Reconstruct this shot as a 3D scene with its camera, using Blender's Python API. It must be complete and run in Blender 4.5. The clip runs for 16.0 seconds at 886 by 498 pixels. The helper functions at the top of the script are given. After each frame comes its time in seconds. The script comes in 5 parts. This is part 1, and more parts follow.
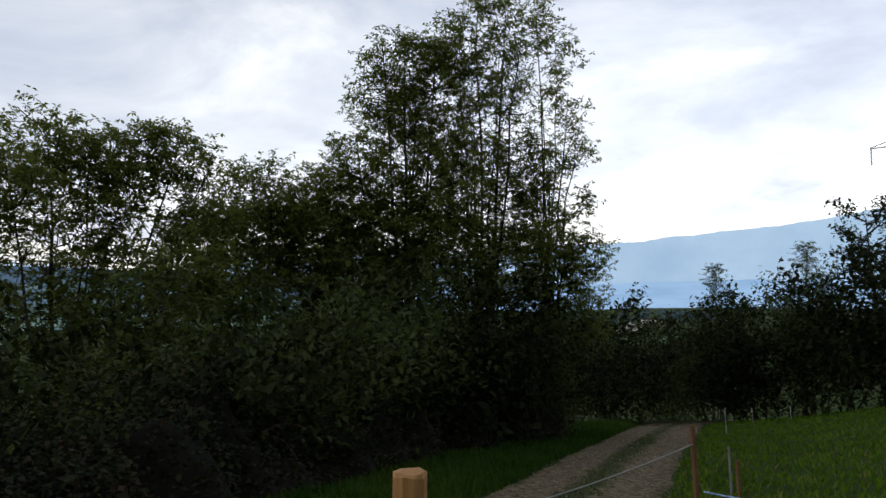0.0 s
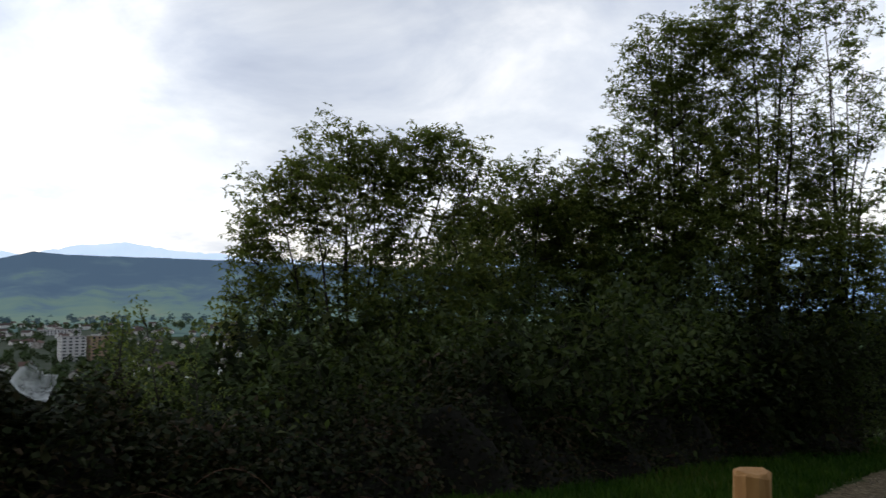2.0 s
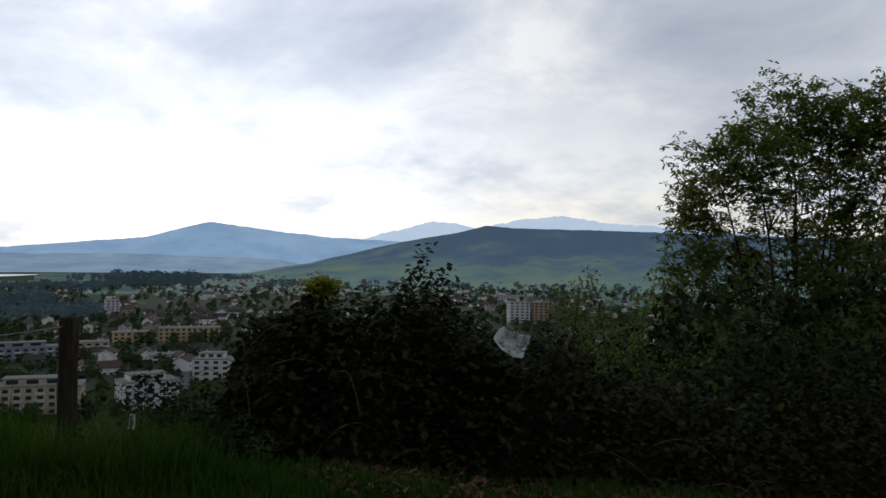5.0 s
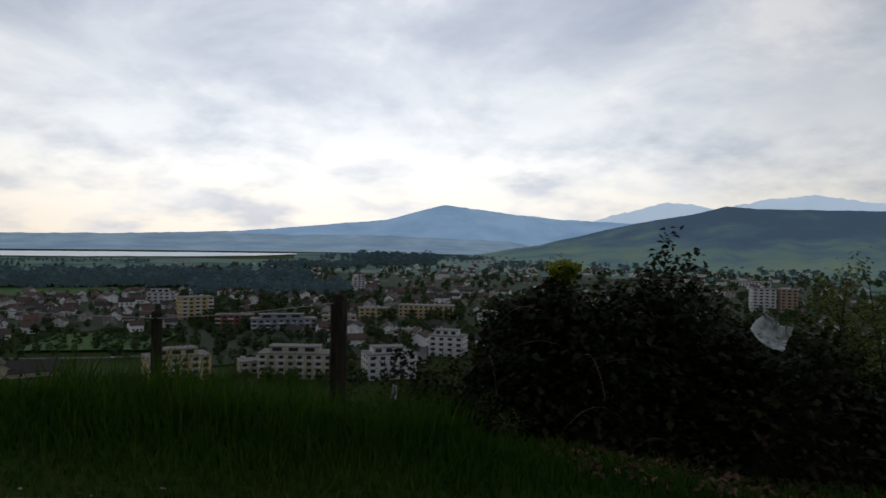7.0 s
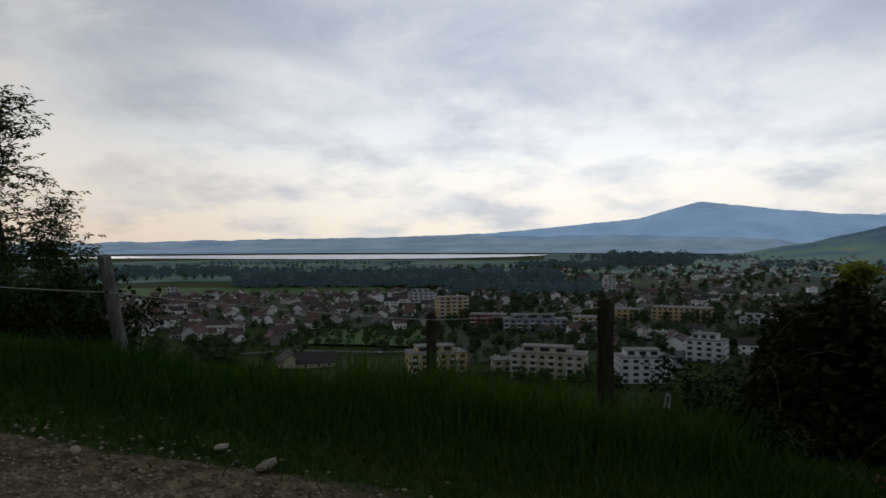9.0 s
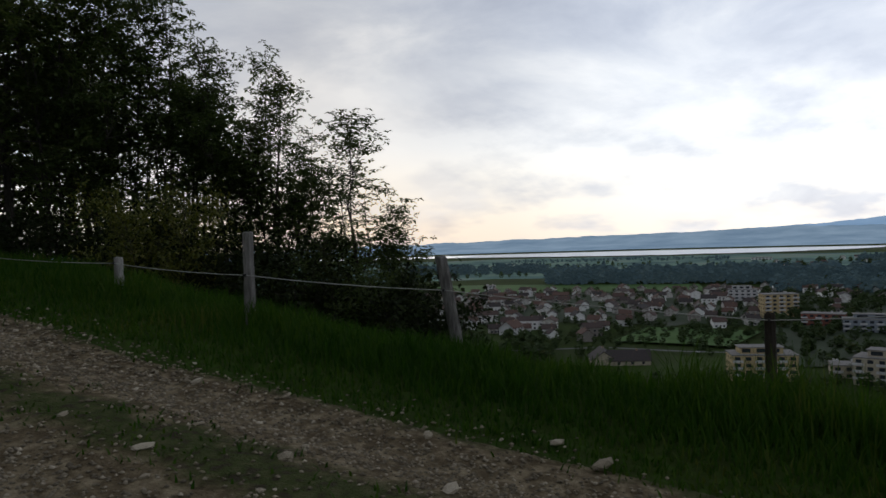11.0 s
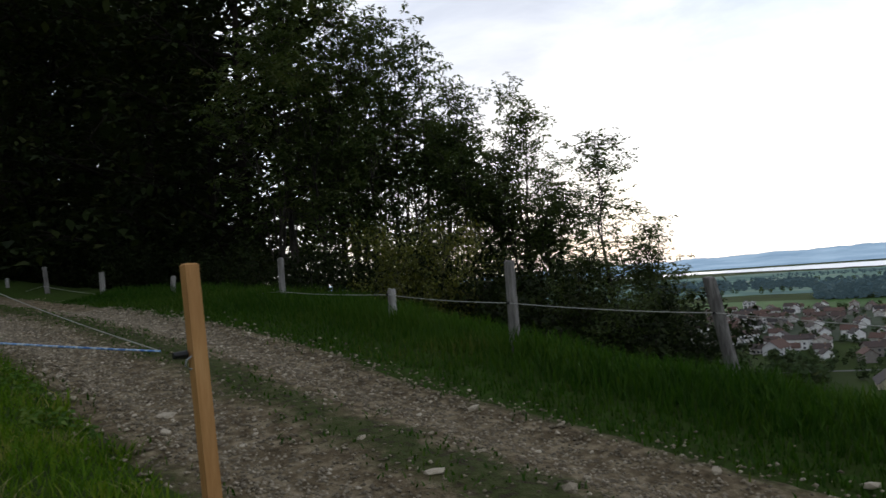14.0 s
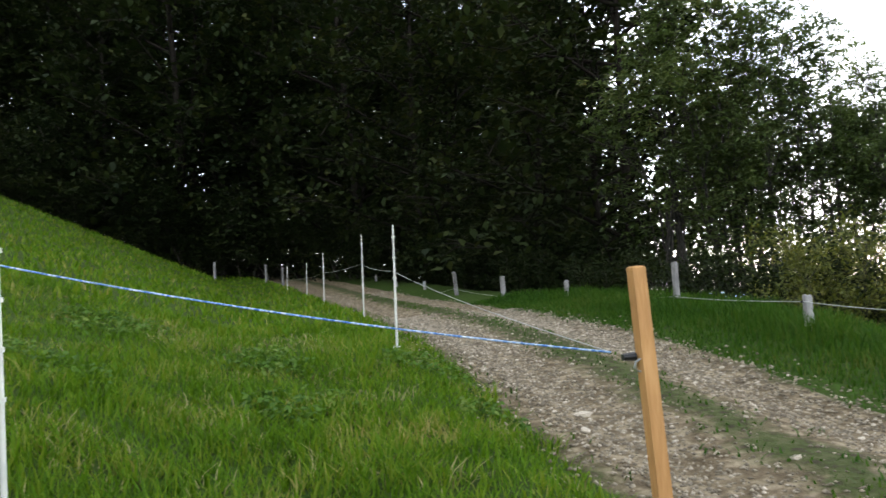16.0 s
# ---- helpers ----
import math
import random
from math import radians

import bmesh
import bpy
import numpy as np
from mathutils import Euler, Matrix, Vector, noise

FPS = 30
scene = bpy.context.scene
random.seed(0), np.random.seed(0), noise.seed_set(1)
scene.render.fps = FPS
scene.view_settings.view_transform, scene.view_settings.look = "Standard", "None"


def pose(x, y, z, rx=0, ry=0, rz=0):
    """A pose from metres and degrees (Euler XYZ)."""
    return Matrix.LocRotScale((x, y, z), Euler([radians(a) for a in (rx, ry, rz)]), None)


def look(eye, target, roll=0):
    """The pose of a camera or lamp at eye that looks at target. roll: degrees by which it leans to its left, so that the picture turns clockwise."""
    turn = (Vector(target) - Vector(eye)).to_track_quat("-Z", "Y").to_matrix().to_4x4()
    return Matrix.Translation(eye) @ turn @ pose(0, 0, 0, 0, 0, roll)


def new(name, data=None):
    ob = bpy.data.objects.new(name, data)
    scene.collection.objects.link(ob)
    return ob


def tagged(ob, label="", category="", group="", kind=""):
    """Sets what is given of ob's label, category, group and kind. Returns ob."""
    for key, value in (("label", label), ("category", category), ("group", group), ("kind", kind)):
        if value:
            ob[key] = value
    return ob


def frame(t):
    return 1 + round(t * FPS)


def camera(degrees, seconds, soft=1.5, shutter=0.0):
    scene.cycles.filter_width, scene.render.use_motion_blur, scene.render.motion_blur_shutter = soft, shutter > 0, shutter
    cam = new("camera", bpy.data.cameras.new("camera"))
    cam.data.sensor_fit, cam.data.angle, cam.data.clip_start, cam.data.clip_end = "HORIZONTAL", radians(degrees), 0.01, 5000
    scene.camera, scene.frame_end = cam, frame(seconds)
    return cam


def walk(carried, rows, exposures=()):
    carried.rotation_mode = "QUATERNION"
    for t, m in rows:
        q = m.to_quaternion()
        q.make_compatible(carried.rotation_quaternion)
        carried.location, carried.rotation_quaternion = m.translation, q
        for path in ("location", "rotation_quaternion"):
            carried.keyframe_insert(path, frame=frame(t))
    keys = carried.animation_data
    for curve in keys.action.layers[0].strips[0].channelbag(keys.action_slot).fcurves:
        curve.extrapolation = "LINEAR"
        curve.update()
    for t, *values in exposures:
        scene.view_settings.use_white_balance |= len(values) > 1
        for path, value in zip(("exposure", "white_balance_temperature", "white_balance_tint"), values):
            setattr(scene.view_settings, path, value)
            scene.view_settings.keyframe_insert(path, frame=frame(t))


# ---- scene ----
# ---- camera and walk ----
cam = camera(60.93, 16.0, soft=1.5, shutter=0.2)
PATH = [
    (0.0, -0.056, 0.468, 1.535, 10.43, 3.35, 0.35),
    (0.5, -0.121, 0.484, 1.519, 12.84, 3.14, 0.33),
    (1.0, -0.194, 0.498, 1.508, 17.57, 2.86, 0.02),
    (1.5, -0.239, 0.432, 1.516, 23.37, 2.65, 0.19),
    (2.0, -0.307, 0.340, 1.510, 29.69, 3.17, -0.07),
    (2.5, -0.332, 0.320, 1.510, 37.19, 3.40, -0.18),
    (3.0, -0.350, 0.294, 1.515, 44.11, 2.28, -0.32),
    (3.5, -0.371, 0.272, 1.518, 49.71, 1.46, -0.41),
    (6.0, -0.438, 0.136, 1.500, 69.00, 0.31, -1.17),
    (6.5, -0.411, 0.093, 1.519, 73.64, -0.26, -1.22),
    (7.0, -0.412, 0.063, 1.522, 78.85, -0.86, -1.07),
    (7.5, -0.423, 0.023, 1.528, 83.86, -1.13, -0.88),
    (8.0, -0.423, -0.017, 1.538, 88.42, -1.03, -0.16),
    (8.5, -0.406, -0.054, 1.538, 93.08, -1.01, -0.27),
    (9.0, -0.417, -0.072, 1.551, 97.64, -0.97, 0.04),
    (9.5, -0.416, -0.102, 1.536, 103.02, -0.85, 0.48),
    (10.0, -0.431, -0.142, 1.546, 109.72, -0.92, 0.87),
    (12.5, -0.403, -0.217, 1.581, 130.08, 0.18, 3.21),
    (13.0, -0.398, -0.224, 1.596, 131.76, 0.70, 3.65),
    (13.5, -0.381, -0.264, 1.594, 134.84, 1.28, 4.11),
    (14.0, -0.337, -0.323, 1.608, 139.28, 1.78, 4.31),
    (14.5, -0.297, -0.362, 1.616, 145.43, 2.47, 4.75),
    (15.0, -0.241, -0.415, 1.617, 152.70, 3.24, 4.40),
    (15.5, -0.175, -0.438, 1.618, 160.04, 3.94, 4.16),
    (16.0, -0.131, -0.463, 1.619, 167.38, 4.14, 3.67),
]
EXPOSURES = [(0.0, 0.15), (3.0, 0.0), (6.0, -0.58), (7.5, -0.76), (9.0, -0.84), (10.2, -0.74), (12.5, 0.1), (14.5, 0.52), (15.2, 1.0), (15.6, 1.6), (16.0, 2.25)]
walk(cam, [(t, pose(x, y, z, 90 + pitch, roll, yaw)) for t, x, y, z, yaw, pitch, roll in PATH], EXPOSURES)


# ---- world, sun ----
def N(tree, kind, **inputs):
    node = tree.nodes.new(kind)
    for key, value in inputs.items():
        node.inputs[key.replace("_", " ")].default_value = value
    return node


def ramp(tree, fac, stops):
    node = tree.nodes.new("ShaderNodeValToRGB")
    e = node.color_ramp.elements
    while len(e) < len(stops):
        e.new(0.5)
    for el, (pos, col) in zip(e, stops):
        el.position, el.color = pos, (*col, 1) if len(col) == 3 else col
    tree.links.new(fac, node.inputs["Fac"])
    return node


def math_node(tree, op, a, b=0.5, c=None):
    node = tree.nodes.new("ShaderNodeMath")
    node.operation = op
    for k, v in enumerate((a, b, c)):
        if v is None:
            continue
        if isinstance(v, (int, float)):
            node.inputs[k].default_value = v
        else:
            tree.links.new(v, node.inputs[k])
    return node.outputs[0]


def mix_rgb(tree, fac, a, b, blend="MIX"):
    node = tree.nodes.new("ShaderNodeMix")
    node.data_type, node.blend_type = "RGBA", blend
    for k, v in ((0, fac), (6, a), (7, b)):
        if isinstance(v, (int, float)):
            node.inputs[k].default_value = v
        elif isinstance(v, tuple):
            node.inputs[k].default_value = (*v, 1)
        else:
            tree.links.new(v, node.inputs[k])
    return node.outputs[2]


world = bpy.data.worlds.new("world")
scene.world = world
world.use_nodes = True
wt = world.node_tree
wt.nodes.clear()
SUN_AZ, SUN_EL = 132.0, 9.0      # degrees to the left of +Y, and up
coord = wt.nodes.new("ShaderNodeTexCoord")
sep = wt.nodes.new("ShaderNodeSeparateXYZ")
wt.links.new(coord.outputs["Generated"], sep.inputs[0])
# clouds on a flat layer: direction divided by height
zz = math_node(wt, "ADD", math_node(wt, "MAXIMUM", sep.outputs["Z"], 0.0), 0.30)
plane = wt.nodes.new("ShaderNodeCombineXYZ")
wt.links.new(math_node(wt, "DIVIDE", sep.outputs["X"], zz), plane.inputs[0])
wt.links.new(math_node(wt, "DIVIDE", sep.outputs["Y"], zz), plane.inputs[1])
clouds = N(wt, "ShaderNodeTexNoise", Scale=1.7, Detail=10.0, Roughness=0.58, Distortion=0.35)
wt.links.new(plane.outputs[0], clouds.inputs["Vector"])
cloud_col = ramp(wt, clouds.outputs["Fac"], [(0.32, (0.47, 0.52, 0.63)), (0.44, (0.58, 0.63, 0.73)), (0.54, (0.71, 0.75, 0.82)), (0.66, (0.95, 0.96, 0.98))])
# a pale break of the clouds near the horizon, warm lowest down
height = ramp(wt, sep.outputs["Z"], [(0.0, (1, 1, 1)), (0.09, (0.95, 0.95, 0.95)), (0.26, (0, 0, 0))])
glow = ramp(wt, sep.outputs["Z"], [(0.0, (1.05, 0.96, 0.84)), (0.05, (1.10, 1.05, 0.96)), (0.12, (1.06, 1.08, 1.09)), (0.3, (0.9, 0.95, 1.0))])
patch = N(wt, "ShaderNodeTexNoise", Scale=2.6, Detail=8.0, Roughness=0.55)
wt.links.new(plane.outputs[0], patch.inputs["Vector"])
open_sky = math_node(wt, "MULTIPLY", height.outputs[0], ramp(wt, patch.outputs["Fac"], [(0.38, (0.25, 0.25, 0.25)), (0.55, (1, 1, 1))]).outputs[0])
overcast = mix_rgb(wt, open_sky, cloud_col.outputs[0], glow.outputs[0])
# the high overcast is dimmer overhead, and brightest towards the hidden sun
up = ramp(wt, sep.outputs["Z"], [(0.30, (1, 1, 1)), (0.70, (0.52, 0.52, 0.53)), (1.0, (0.42, 0.42, 0.43))])
sunward = Vector((-math.sin(radians(SUN_AZ)) * math.cos(radians(SUN_EL)), math.cos(radians(SUN_AZ)) * math.cos(radians(SUN_EL)), math.sin(radians(SUN_EL))))
dot = wt.nodes.new("ShaderNodeVectorMath")
dot.operation = "DOT_PRODUCT"
wt.links.new(coord.outputs["Generated"], dot.inputs[0])
dot.inputs[1].default_value = (-math.sin(radians(86)) * 0.99, math.cos(radians(86)) * 0.99, 0.14)     # the thin cloud over the lake
bright = ramp(wt, dot.outputs["Value"], [(0.1, (1.38, 1.39, 1.41)), (0.5, (1.22, 1.23, 1.25)), (0.71, (1.16, 1.17, 1.19)), (0.86, (1.42, 1.43, 1.45)), (0.95, (1.82, 1.83, 1.85)), (1.0, (2.0, 2.0, 2.02))])
col = mix_rgb(wt, 1.0, mix_rgb(wt, 1.0, overcast, up.outputs[0], "MULTIPLY"), bright.outputs[0], "MULTIPLY")
# evening: the eastern sky, away from the light, is dark
east_sky = ramp(wt, sep.outputs["X"], [(0.36, (1, 1, 1)), (0.75, (0.75, 0.75, 0.76))])
col = mix_rgb(wt, 1.0, col, east_sky.outputs[0], "MULTIPLY")
bg_cloud = N(wt, "ShaderNodeBackground", Strength=0.92)
wt.links.new(col, bg_cloud.inputs["Color"])
sky = wt.nodes.new("ShaderNodeTexSky")
sky.sky_type, sky.sun_disc = "NISHITA", False
sky.sun_elevation, sky.sun_rotation = radians(SUN_EL), radians(-SUN_AZ)
bg_sky = N(wt, "ShaderNodeBackground", Strength=0.05)
wt.links.new(sky.outputs[0], bg_sky.inputs["Color"])
both = wt.nodes.new("ShaderNodeMixShader")
both.inputs[0].default_value = 0.9
wt.links.new(bg_sky.outputs[0], both.inputs[1])
wt.links.new(bg_cloud.outputs[0], both.inputs[2])
wout = wt.nodes.new("ShaderNodeOutputWorld")
wt.links.new(both.outputs[0], wout.inputs[0])

sun = new("sun", bpy.data.lights.new("sun", "SUN"))
sun.data.energy, sun.data.angle, sun.data.color = 0.35, radians(25), (1.0, 0.93, 0.82)
sun.matrix_world = look(sunward * 50, (0, 0, 0))


# ---- materials ----
def material(name, stops, scale=4.0, rough=0.8, detail=6.0, bump=0.0, bump_scale=40.0, island=0.0, objrand=0.0, translucent=0.0, metal=0.0, emit=0.0, spec=0.35, distortion=0.0, stretch=None, zfade=0.0, zbase=0.0):
    m = bpy.data.materials.new(name)
    m.use_nodes = True
    t = m.node_tree
    bsdf = t.nodes["Principled BSDF"]
    co = t.nodes.new("ShaderNodeTexCoord")
    src = co.outputs["Object"]
    if stretch:
        mp = t.nodes.new("ShaderNodeMapping")
        mp.inputs["Scale"].default_value = stretch
        t.links.new(src, mp.inputs[0])
        src = mp.outputs[0]
    n1 = N(t, "ShaderNodeTexNoise", Scale=scale, Detail=detail, Roughness=0.6, Distortion=distortion)
    t.links.new(src, n1.inputs["Vector"])
    fac = n1.outputs["Fac"]
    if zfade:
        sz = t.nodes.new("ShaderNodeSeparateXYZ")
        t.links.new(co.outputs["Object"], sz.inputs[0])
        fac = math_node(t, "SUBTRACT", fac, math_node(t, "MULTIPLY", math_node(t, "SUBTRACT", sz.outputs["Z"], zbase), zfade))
    if island:
        geo = t.nodes.new("ShaderNodeNewGeometry")
        fac = math_node(t, "ADD", fac, math_node(t, "MULTIPLY", math_node(t, "SUBTRACT", geo.outputs["Random Per Island"], 0.5), island))
    if objrand:
        info = t.nodes.new("ShaderNodeObjectInfo")
        fac = math_node(t, "ADD", fac, math_node(t, "MULTIPLY", math_node(t, "SUBTRACT", info.outputs["Random"], 0.5), objrand))
    colour = ramp(t, fac, stops).outputs[0]
    t.links.new(colour, bsdf.inputs["Base Color"])
    bsdf.inputs["Roughness"].default_value, bsdf.inputs["Metallic"].default_value = rough, metal
    bsdf.inputs["Specular IOR Level"].default_value = spec
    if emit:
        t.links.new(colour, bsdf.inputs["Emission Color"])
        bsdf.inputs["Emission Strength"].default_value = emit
    if bump:
        n2 = N(t, "ShaderNodeTexNoise", Scale=bump_scale, Detail=4.0)
        t.links.new(src, n2.inputs["Vector"])
        b = N(t, "ShaderNodeBump", Strength=bump, Distance=0.02)
        t.links.new(n2.outputs["Fac"], b.inputs["Height"])
        t.links.new(b.outputs[0], bsdf.inputs["Normal"])
    if translucent:
        tr = t.nodes.new("ShaderNodeBsdfTranslucent")
        t.links.new(mix_rgb(t, 1.0, colour, (1.7, 1.65, 1.3), "MULTIPLY"), tr.inputs["Color"])
        mx = t.nodes.new("ShaderNodeMixShader")
        mx.inputs[0].default_value = translucent
        t.links.new(bsdf.outputs[0], mx.inputs[1])
        t.links.new(tr.outputs[0], mx.inputs[2])
        t.links.new(mx.outputs[0], t.nodes["Material Output"].inputs[0])
    return m


def plain(name, col, rough=0.7, metal=0.0, var=0.15, scale=6.0, **kw):
    lo, hi = tuple(c * (1 - var) for c in col), tuple(min(1, c * (1 + var)) for c in col)
    return material(name, [(0.3, lo), (0.7, hi)], scale=scale, rough=rough, metal=metal, **kw)


M_MEADOW = material("meadow_soil_and_grass", [(0.3, (0.018, 0.03, 0.008)), (0.5, (0.03, 0.06, 0.012)), (0.7, (0.05, 0.075, 0.02))], scale=0.9, rough=0.95, bump=0.6, bump_scale=25, spec=0.08)
M_GRASS = material("grass_blades", [(0.22, (0.0143, 0.0442, 0.0028)), (0.5, (0.0264, 0.0707, 0.0046)), (0.74, (0.0457, 0.0849, 0.0083)), (0.93, (0.1016, 0.1018, 0.0278))], scale=0.5, rough=0.7, island=0.5, translucent=0.35, spec=0.12)
M_ROAD = material("gravel_track", [(0.34, (0.0652, 0.0477, 0.025)), (0.5, (0.1478, 0.1138, 0.0669)), (0.66, (0.2868, 0.2346, 0.1509))], scale=9.0, rough=0.95, detail=10.0, bump=1.0, bump_scale=60, spec=0.15)


def mossy_bands(m):
    """Earth and moss down the middle and along both edges of the track, by the lay of its UV map."""
    t = m.node_tree
    bsdf = t.nodes["Principled BSDF"]
    uv = t.nodes.new("ShaderNodeTexCoord")
    sp = t.nodes.new("ShaderNodeSeparateXYZ")
    t.links.new(uv.outputs["UV"], sp.inputs[0])
    wob = N(t, "ShaderNodeTexNoise", Scale=2.2, Detail=7.0, Roughness=0.65)
    t.links.new(uv.outputs["Object"], wob.inputs["Vector"])
    shift = math_node(t, "MULTIPLY", math_node(t, "SUBTRACT", wob.outputs["Fac"], 0.5), 0.34)
    off = math_node(t, "ABSOLUTE", math_node(t, "SUBTRACT", sp.outputs["X"], 0.5))
    mid = ramp(t, math_node(t, "ADD", off, shift), [(0.04, (1, 1, 1)), (0.13, (0, 0, 0))])
    rim = ramp(t, math_node(t, "ADD", off, shift), [(0.38, (0, 0, 0)), (0.46, (1, 1, 1))])
    mask = math_node(t, "MULTIPLY", math_node(t, "MAXIMUM", mid.outputs[0], rim.outputs[0]), 0.97)
    fine = N(t, "ShaderNodeTexNoise", Scale=14.0, Detail=6.0)
    t.links.new(uv.outputs["Object"], fine.inputs["Vector"])
    earth = ramp(t, fine.outputs["Fac"], [(0.35, (0.036, 0.030, 0.016)), (0.5, (0.042, 0.058, 0.012)), (0.65, (0.07, 0.075, 0.028))])
    old = bsdf.inputs["Base Color"].links[0].from_socket
    t.links.new(mix_rgb(t, mask, old, earth.outputs[0]), bsdf.inputs["Base Color"])


mossy_bands(M_ROAD)
M_STONE = material("track_stones", [(0.2, (0.1277, 0.1054, 0.0708)), (0.5, (0.2651, 0.2244, 0.1569)), (0.8, (0.4909, 0.4307, 0.3297))], scale=12.0, rough=0.85, bump=0.4, island=0.6, objrand=0.5)
M_LEAF = material("tree_leaves", [(0.2, (0.065, 0.0896, 0.0202)), (0.5, (0.1064, 0.1434, 0.0314)), (0.75, (0.1512, 0.1736, 0.0426)), (0.95, (0.2128, 0.168, 0.056))], scale=0.6, rough=0.6, island=0.45, objrand=0.2, translucent=0.45, spec=0.2)
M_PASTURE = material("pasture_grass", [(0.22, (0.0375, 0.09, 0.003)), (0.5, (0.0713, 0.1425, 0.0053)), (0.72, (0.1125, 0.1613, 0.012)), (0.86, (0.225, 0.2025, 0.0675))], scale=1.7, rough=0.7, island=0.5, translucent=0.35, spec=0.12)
M_LEAF_ALDER = material("alder_leaves", [(0.2, (0.026, 0.042, 0.012)), (0.5, (0.046, 0.070, 0.018)), (0.75, (0.070, 0.092, 0.026)), (0.95, (0.11, 0.10, 0.035))], scale=0.6, rough=0.6, island=0.45, objrand=0.2, translucent=0.4, spec=0.2)
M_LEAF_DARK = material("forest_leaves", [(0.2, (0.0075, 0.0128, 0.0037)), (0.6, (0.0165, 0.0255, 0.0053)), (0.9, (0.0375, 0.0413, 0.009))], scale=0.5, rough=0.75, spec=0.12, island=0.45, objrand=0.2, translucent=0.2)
M_LEAF_YELLOW = material("yellowing_leaves", [(0.2, (0.0476, 0.0612, 0.0082)), (0.5, (0.0952, 0.1088, 0.015)), (0.85, (0.1496, 0.136, 0.0238))], scale=0.8, rough=0.55, island=0.5, translucent=0.3)
M_BRAMBLE = material("bramble_leaves", [(0.2, (0.0078, 0.0123, 0.0039)), (0.45, (0.0169, 0.026, 0.0065)), (0.62, (0.0325, 0.0364, 0.0117)), (0.8, (0.0553, 0.0325, 0.0195)), (0.95, (0.0715, 0.0358, 0.0228))], scale=0.7, rough=0.65, island=0.55, translucent=0.2, spec=0.15)
M_BARK = material("grey_brown_bark", [(0.3, (0.02, 0.017, 0.013)), (0.7, (0.06, 0.052, 0.043))], scale=6.0, rough=0.95, bump=0.6, stretch=(6, 6, 1))
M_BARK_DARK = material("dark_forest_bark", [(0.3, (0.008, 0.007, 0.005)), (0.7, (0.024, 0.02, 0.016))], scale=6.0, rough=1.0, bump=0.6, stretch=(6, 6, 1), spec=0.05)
# darker copy of the post wood: the shade of backlit posts is in the colour
M_POST_BACKLIT = material("backlit_dark_wood", [(0.25, (0.020, 0.016, 0.012)), (0.55, (0.045, 0.038, 0.03)), (0.8, (0.08, 0.07, 0.058))], scale=7.0, rough=0.95, bump=0.8, bump_scale=18, stretch=(5, 5, 0.7), spec=0.1)
# near-black: the shade inside the bramble bushes, put into the colour
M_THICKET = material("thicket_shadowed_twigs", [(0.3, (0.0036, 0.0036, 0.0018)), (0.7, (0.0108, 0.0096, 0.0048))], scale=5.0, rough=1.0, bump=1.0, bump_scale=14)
M_POST_OLD = material("weathered_grey_wood", [(0.25, (0.085, 0.08, 0.073)), (0.55, (0.21, 0.20, 0.185)), (0.8, (0.34, 0.33, 0.31))], scale=7.0, rough=0.95, bump=0.8, bump_scale=18, stretch=(5, 5, 0.7), objrand=0.3)
M_POST_NEW = material("orange_larch_wood", [(0.25, (0.30, 0.145, 0.045)), (0.55, (0.42, 0.22, 0.075)), (0.8, (0.52, 0.30, 0.12))], scale=5.0, rough=0.7, bump=0.3, bump_scale=18, stretch=(5, 5, 0.6))
M_PLASTIC = plain("white_plastic", (0.48, 0.48, 0.42), rough=0.5)
M_ROPE_BLUE = material("blue_white_rope", [(0.42, (0.05, 0.14, 0.36)), (0.52, (0.22, 0.36, 0.55)), (0.62, (0.58, 0.63, 0.66))], scale=60.0, rough=0.7)
M_WIRE = plain("pale_fence_tape", (0.32, 0.32, 0.29), rough=0.6)
M_BLACK = plain("black_plastic", (0.012, 0.012, 0.012), rough=0.45)
M_STEEL = plain("galvanised_steel", (0.35, 0.36, 0.37), rough=0.45, metal=0.8)
M_WATER = plain("lake_water", (0.62, 0.66, 0.70), rough=0.32, metal=0.75, var=0.05, scale=0.01, spec=0.5)


# ---- helpers for meshes ----
def mesh_of(name, verts, faces, mat, smooth=False):
    me = bpy.data.meshes.new(name)
    verts = np.asarray(verts, dtype=np.float32)
    faces = np.asarray(faces, dtype=np.int32)
    k = faces.shape[1]
    me.vertices.add(len(verts))
    me.vertices.foreach_set("co", verts.ravel())
    me.loops.add(faces.size)
    me.loops.foreach_set("vertex_index", faces.ravel())
    me.polygons.add(len(faces))
    me.polygons.foreach_set("loop_start", np.arange(0, faces.size, k, dtype=np.int32))
    me.polygons.foreach_set("loop_total", np.full(len(faces), k, dtype=np.int32))
    if smooth:
        me.polygons.foreach_set("use_smooth", np.ones(len(faces), dtype=bool))
    me.materials.append(mat)
    me.update(calc_edges=True)
    me.validate()
    return me


def part(name, data, mat, parent=None, label=""):
    """Links a mesh, or a bmesh that it turns into one, as one object under a thing or a part."""
    if isinstance(data, bmesh.types.BMesh):
        me = bpy.data.meshes.new(name)
        data.to_mesh(me)
        data.free()
        me.materials.append(mat)
    else:
        me = data
    ob = new(name, me)
    if parent:
        ob.parent = parent
    return tagged(ob, label)


def empty(name, m, label, category, group="", kind=""):
    ob = new(name)
    ob.matrix_world = m
    ob.empty_display_size = 0.1
    return tagged(ob, label, category, group, kind)


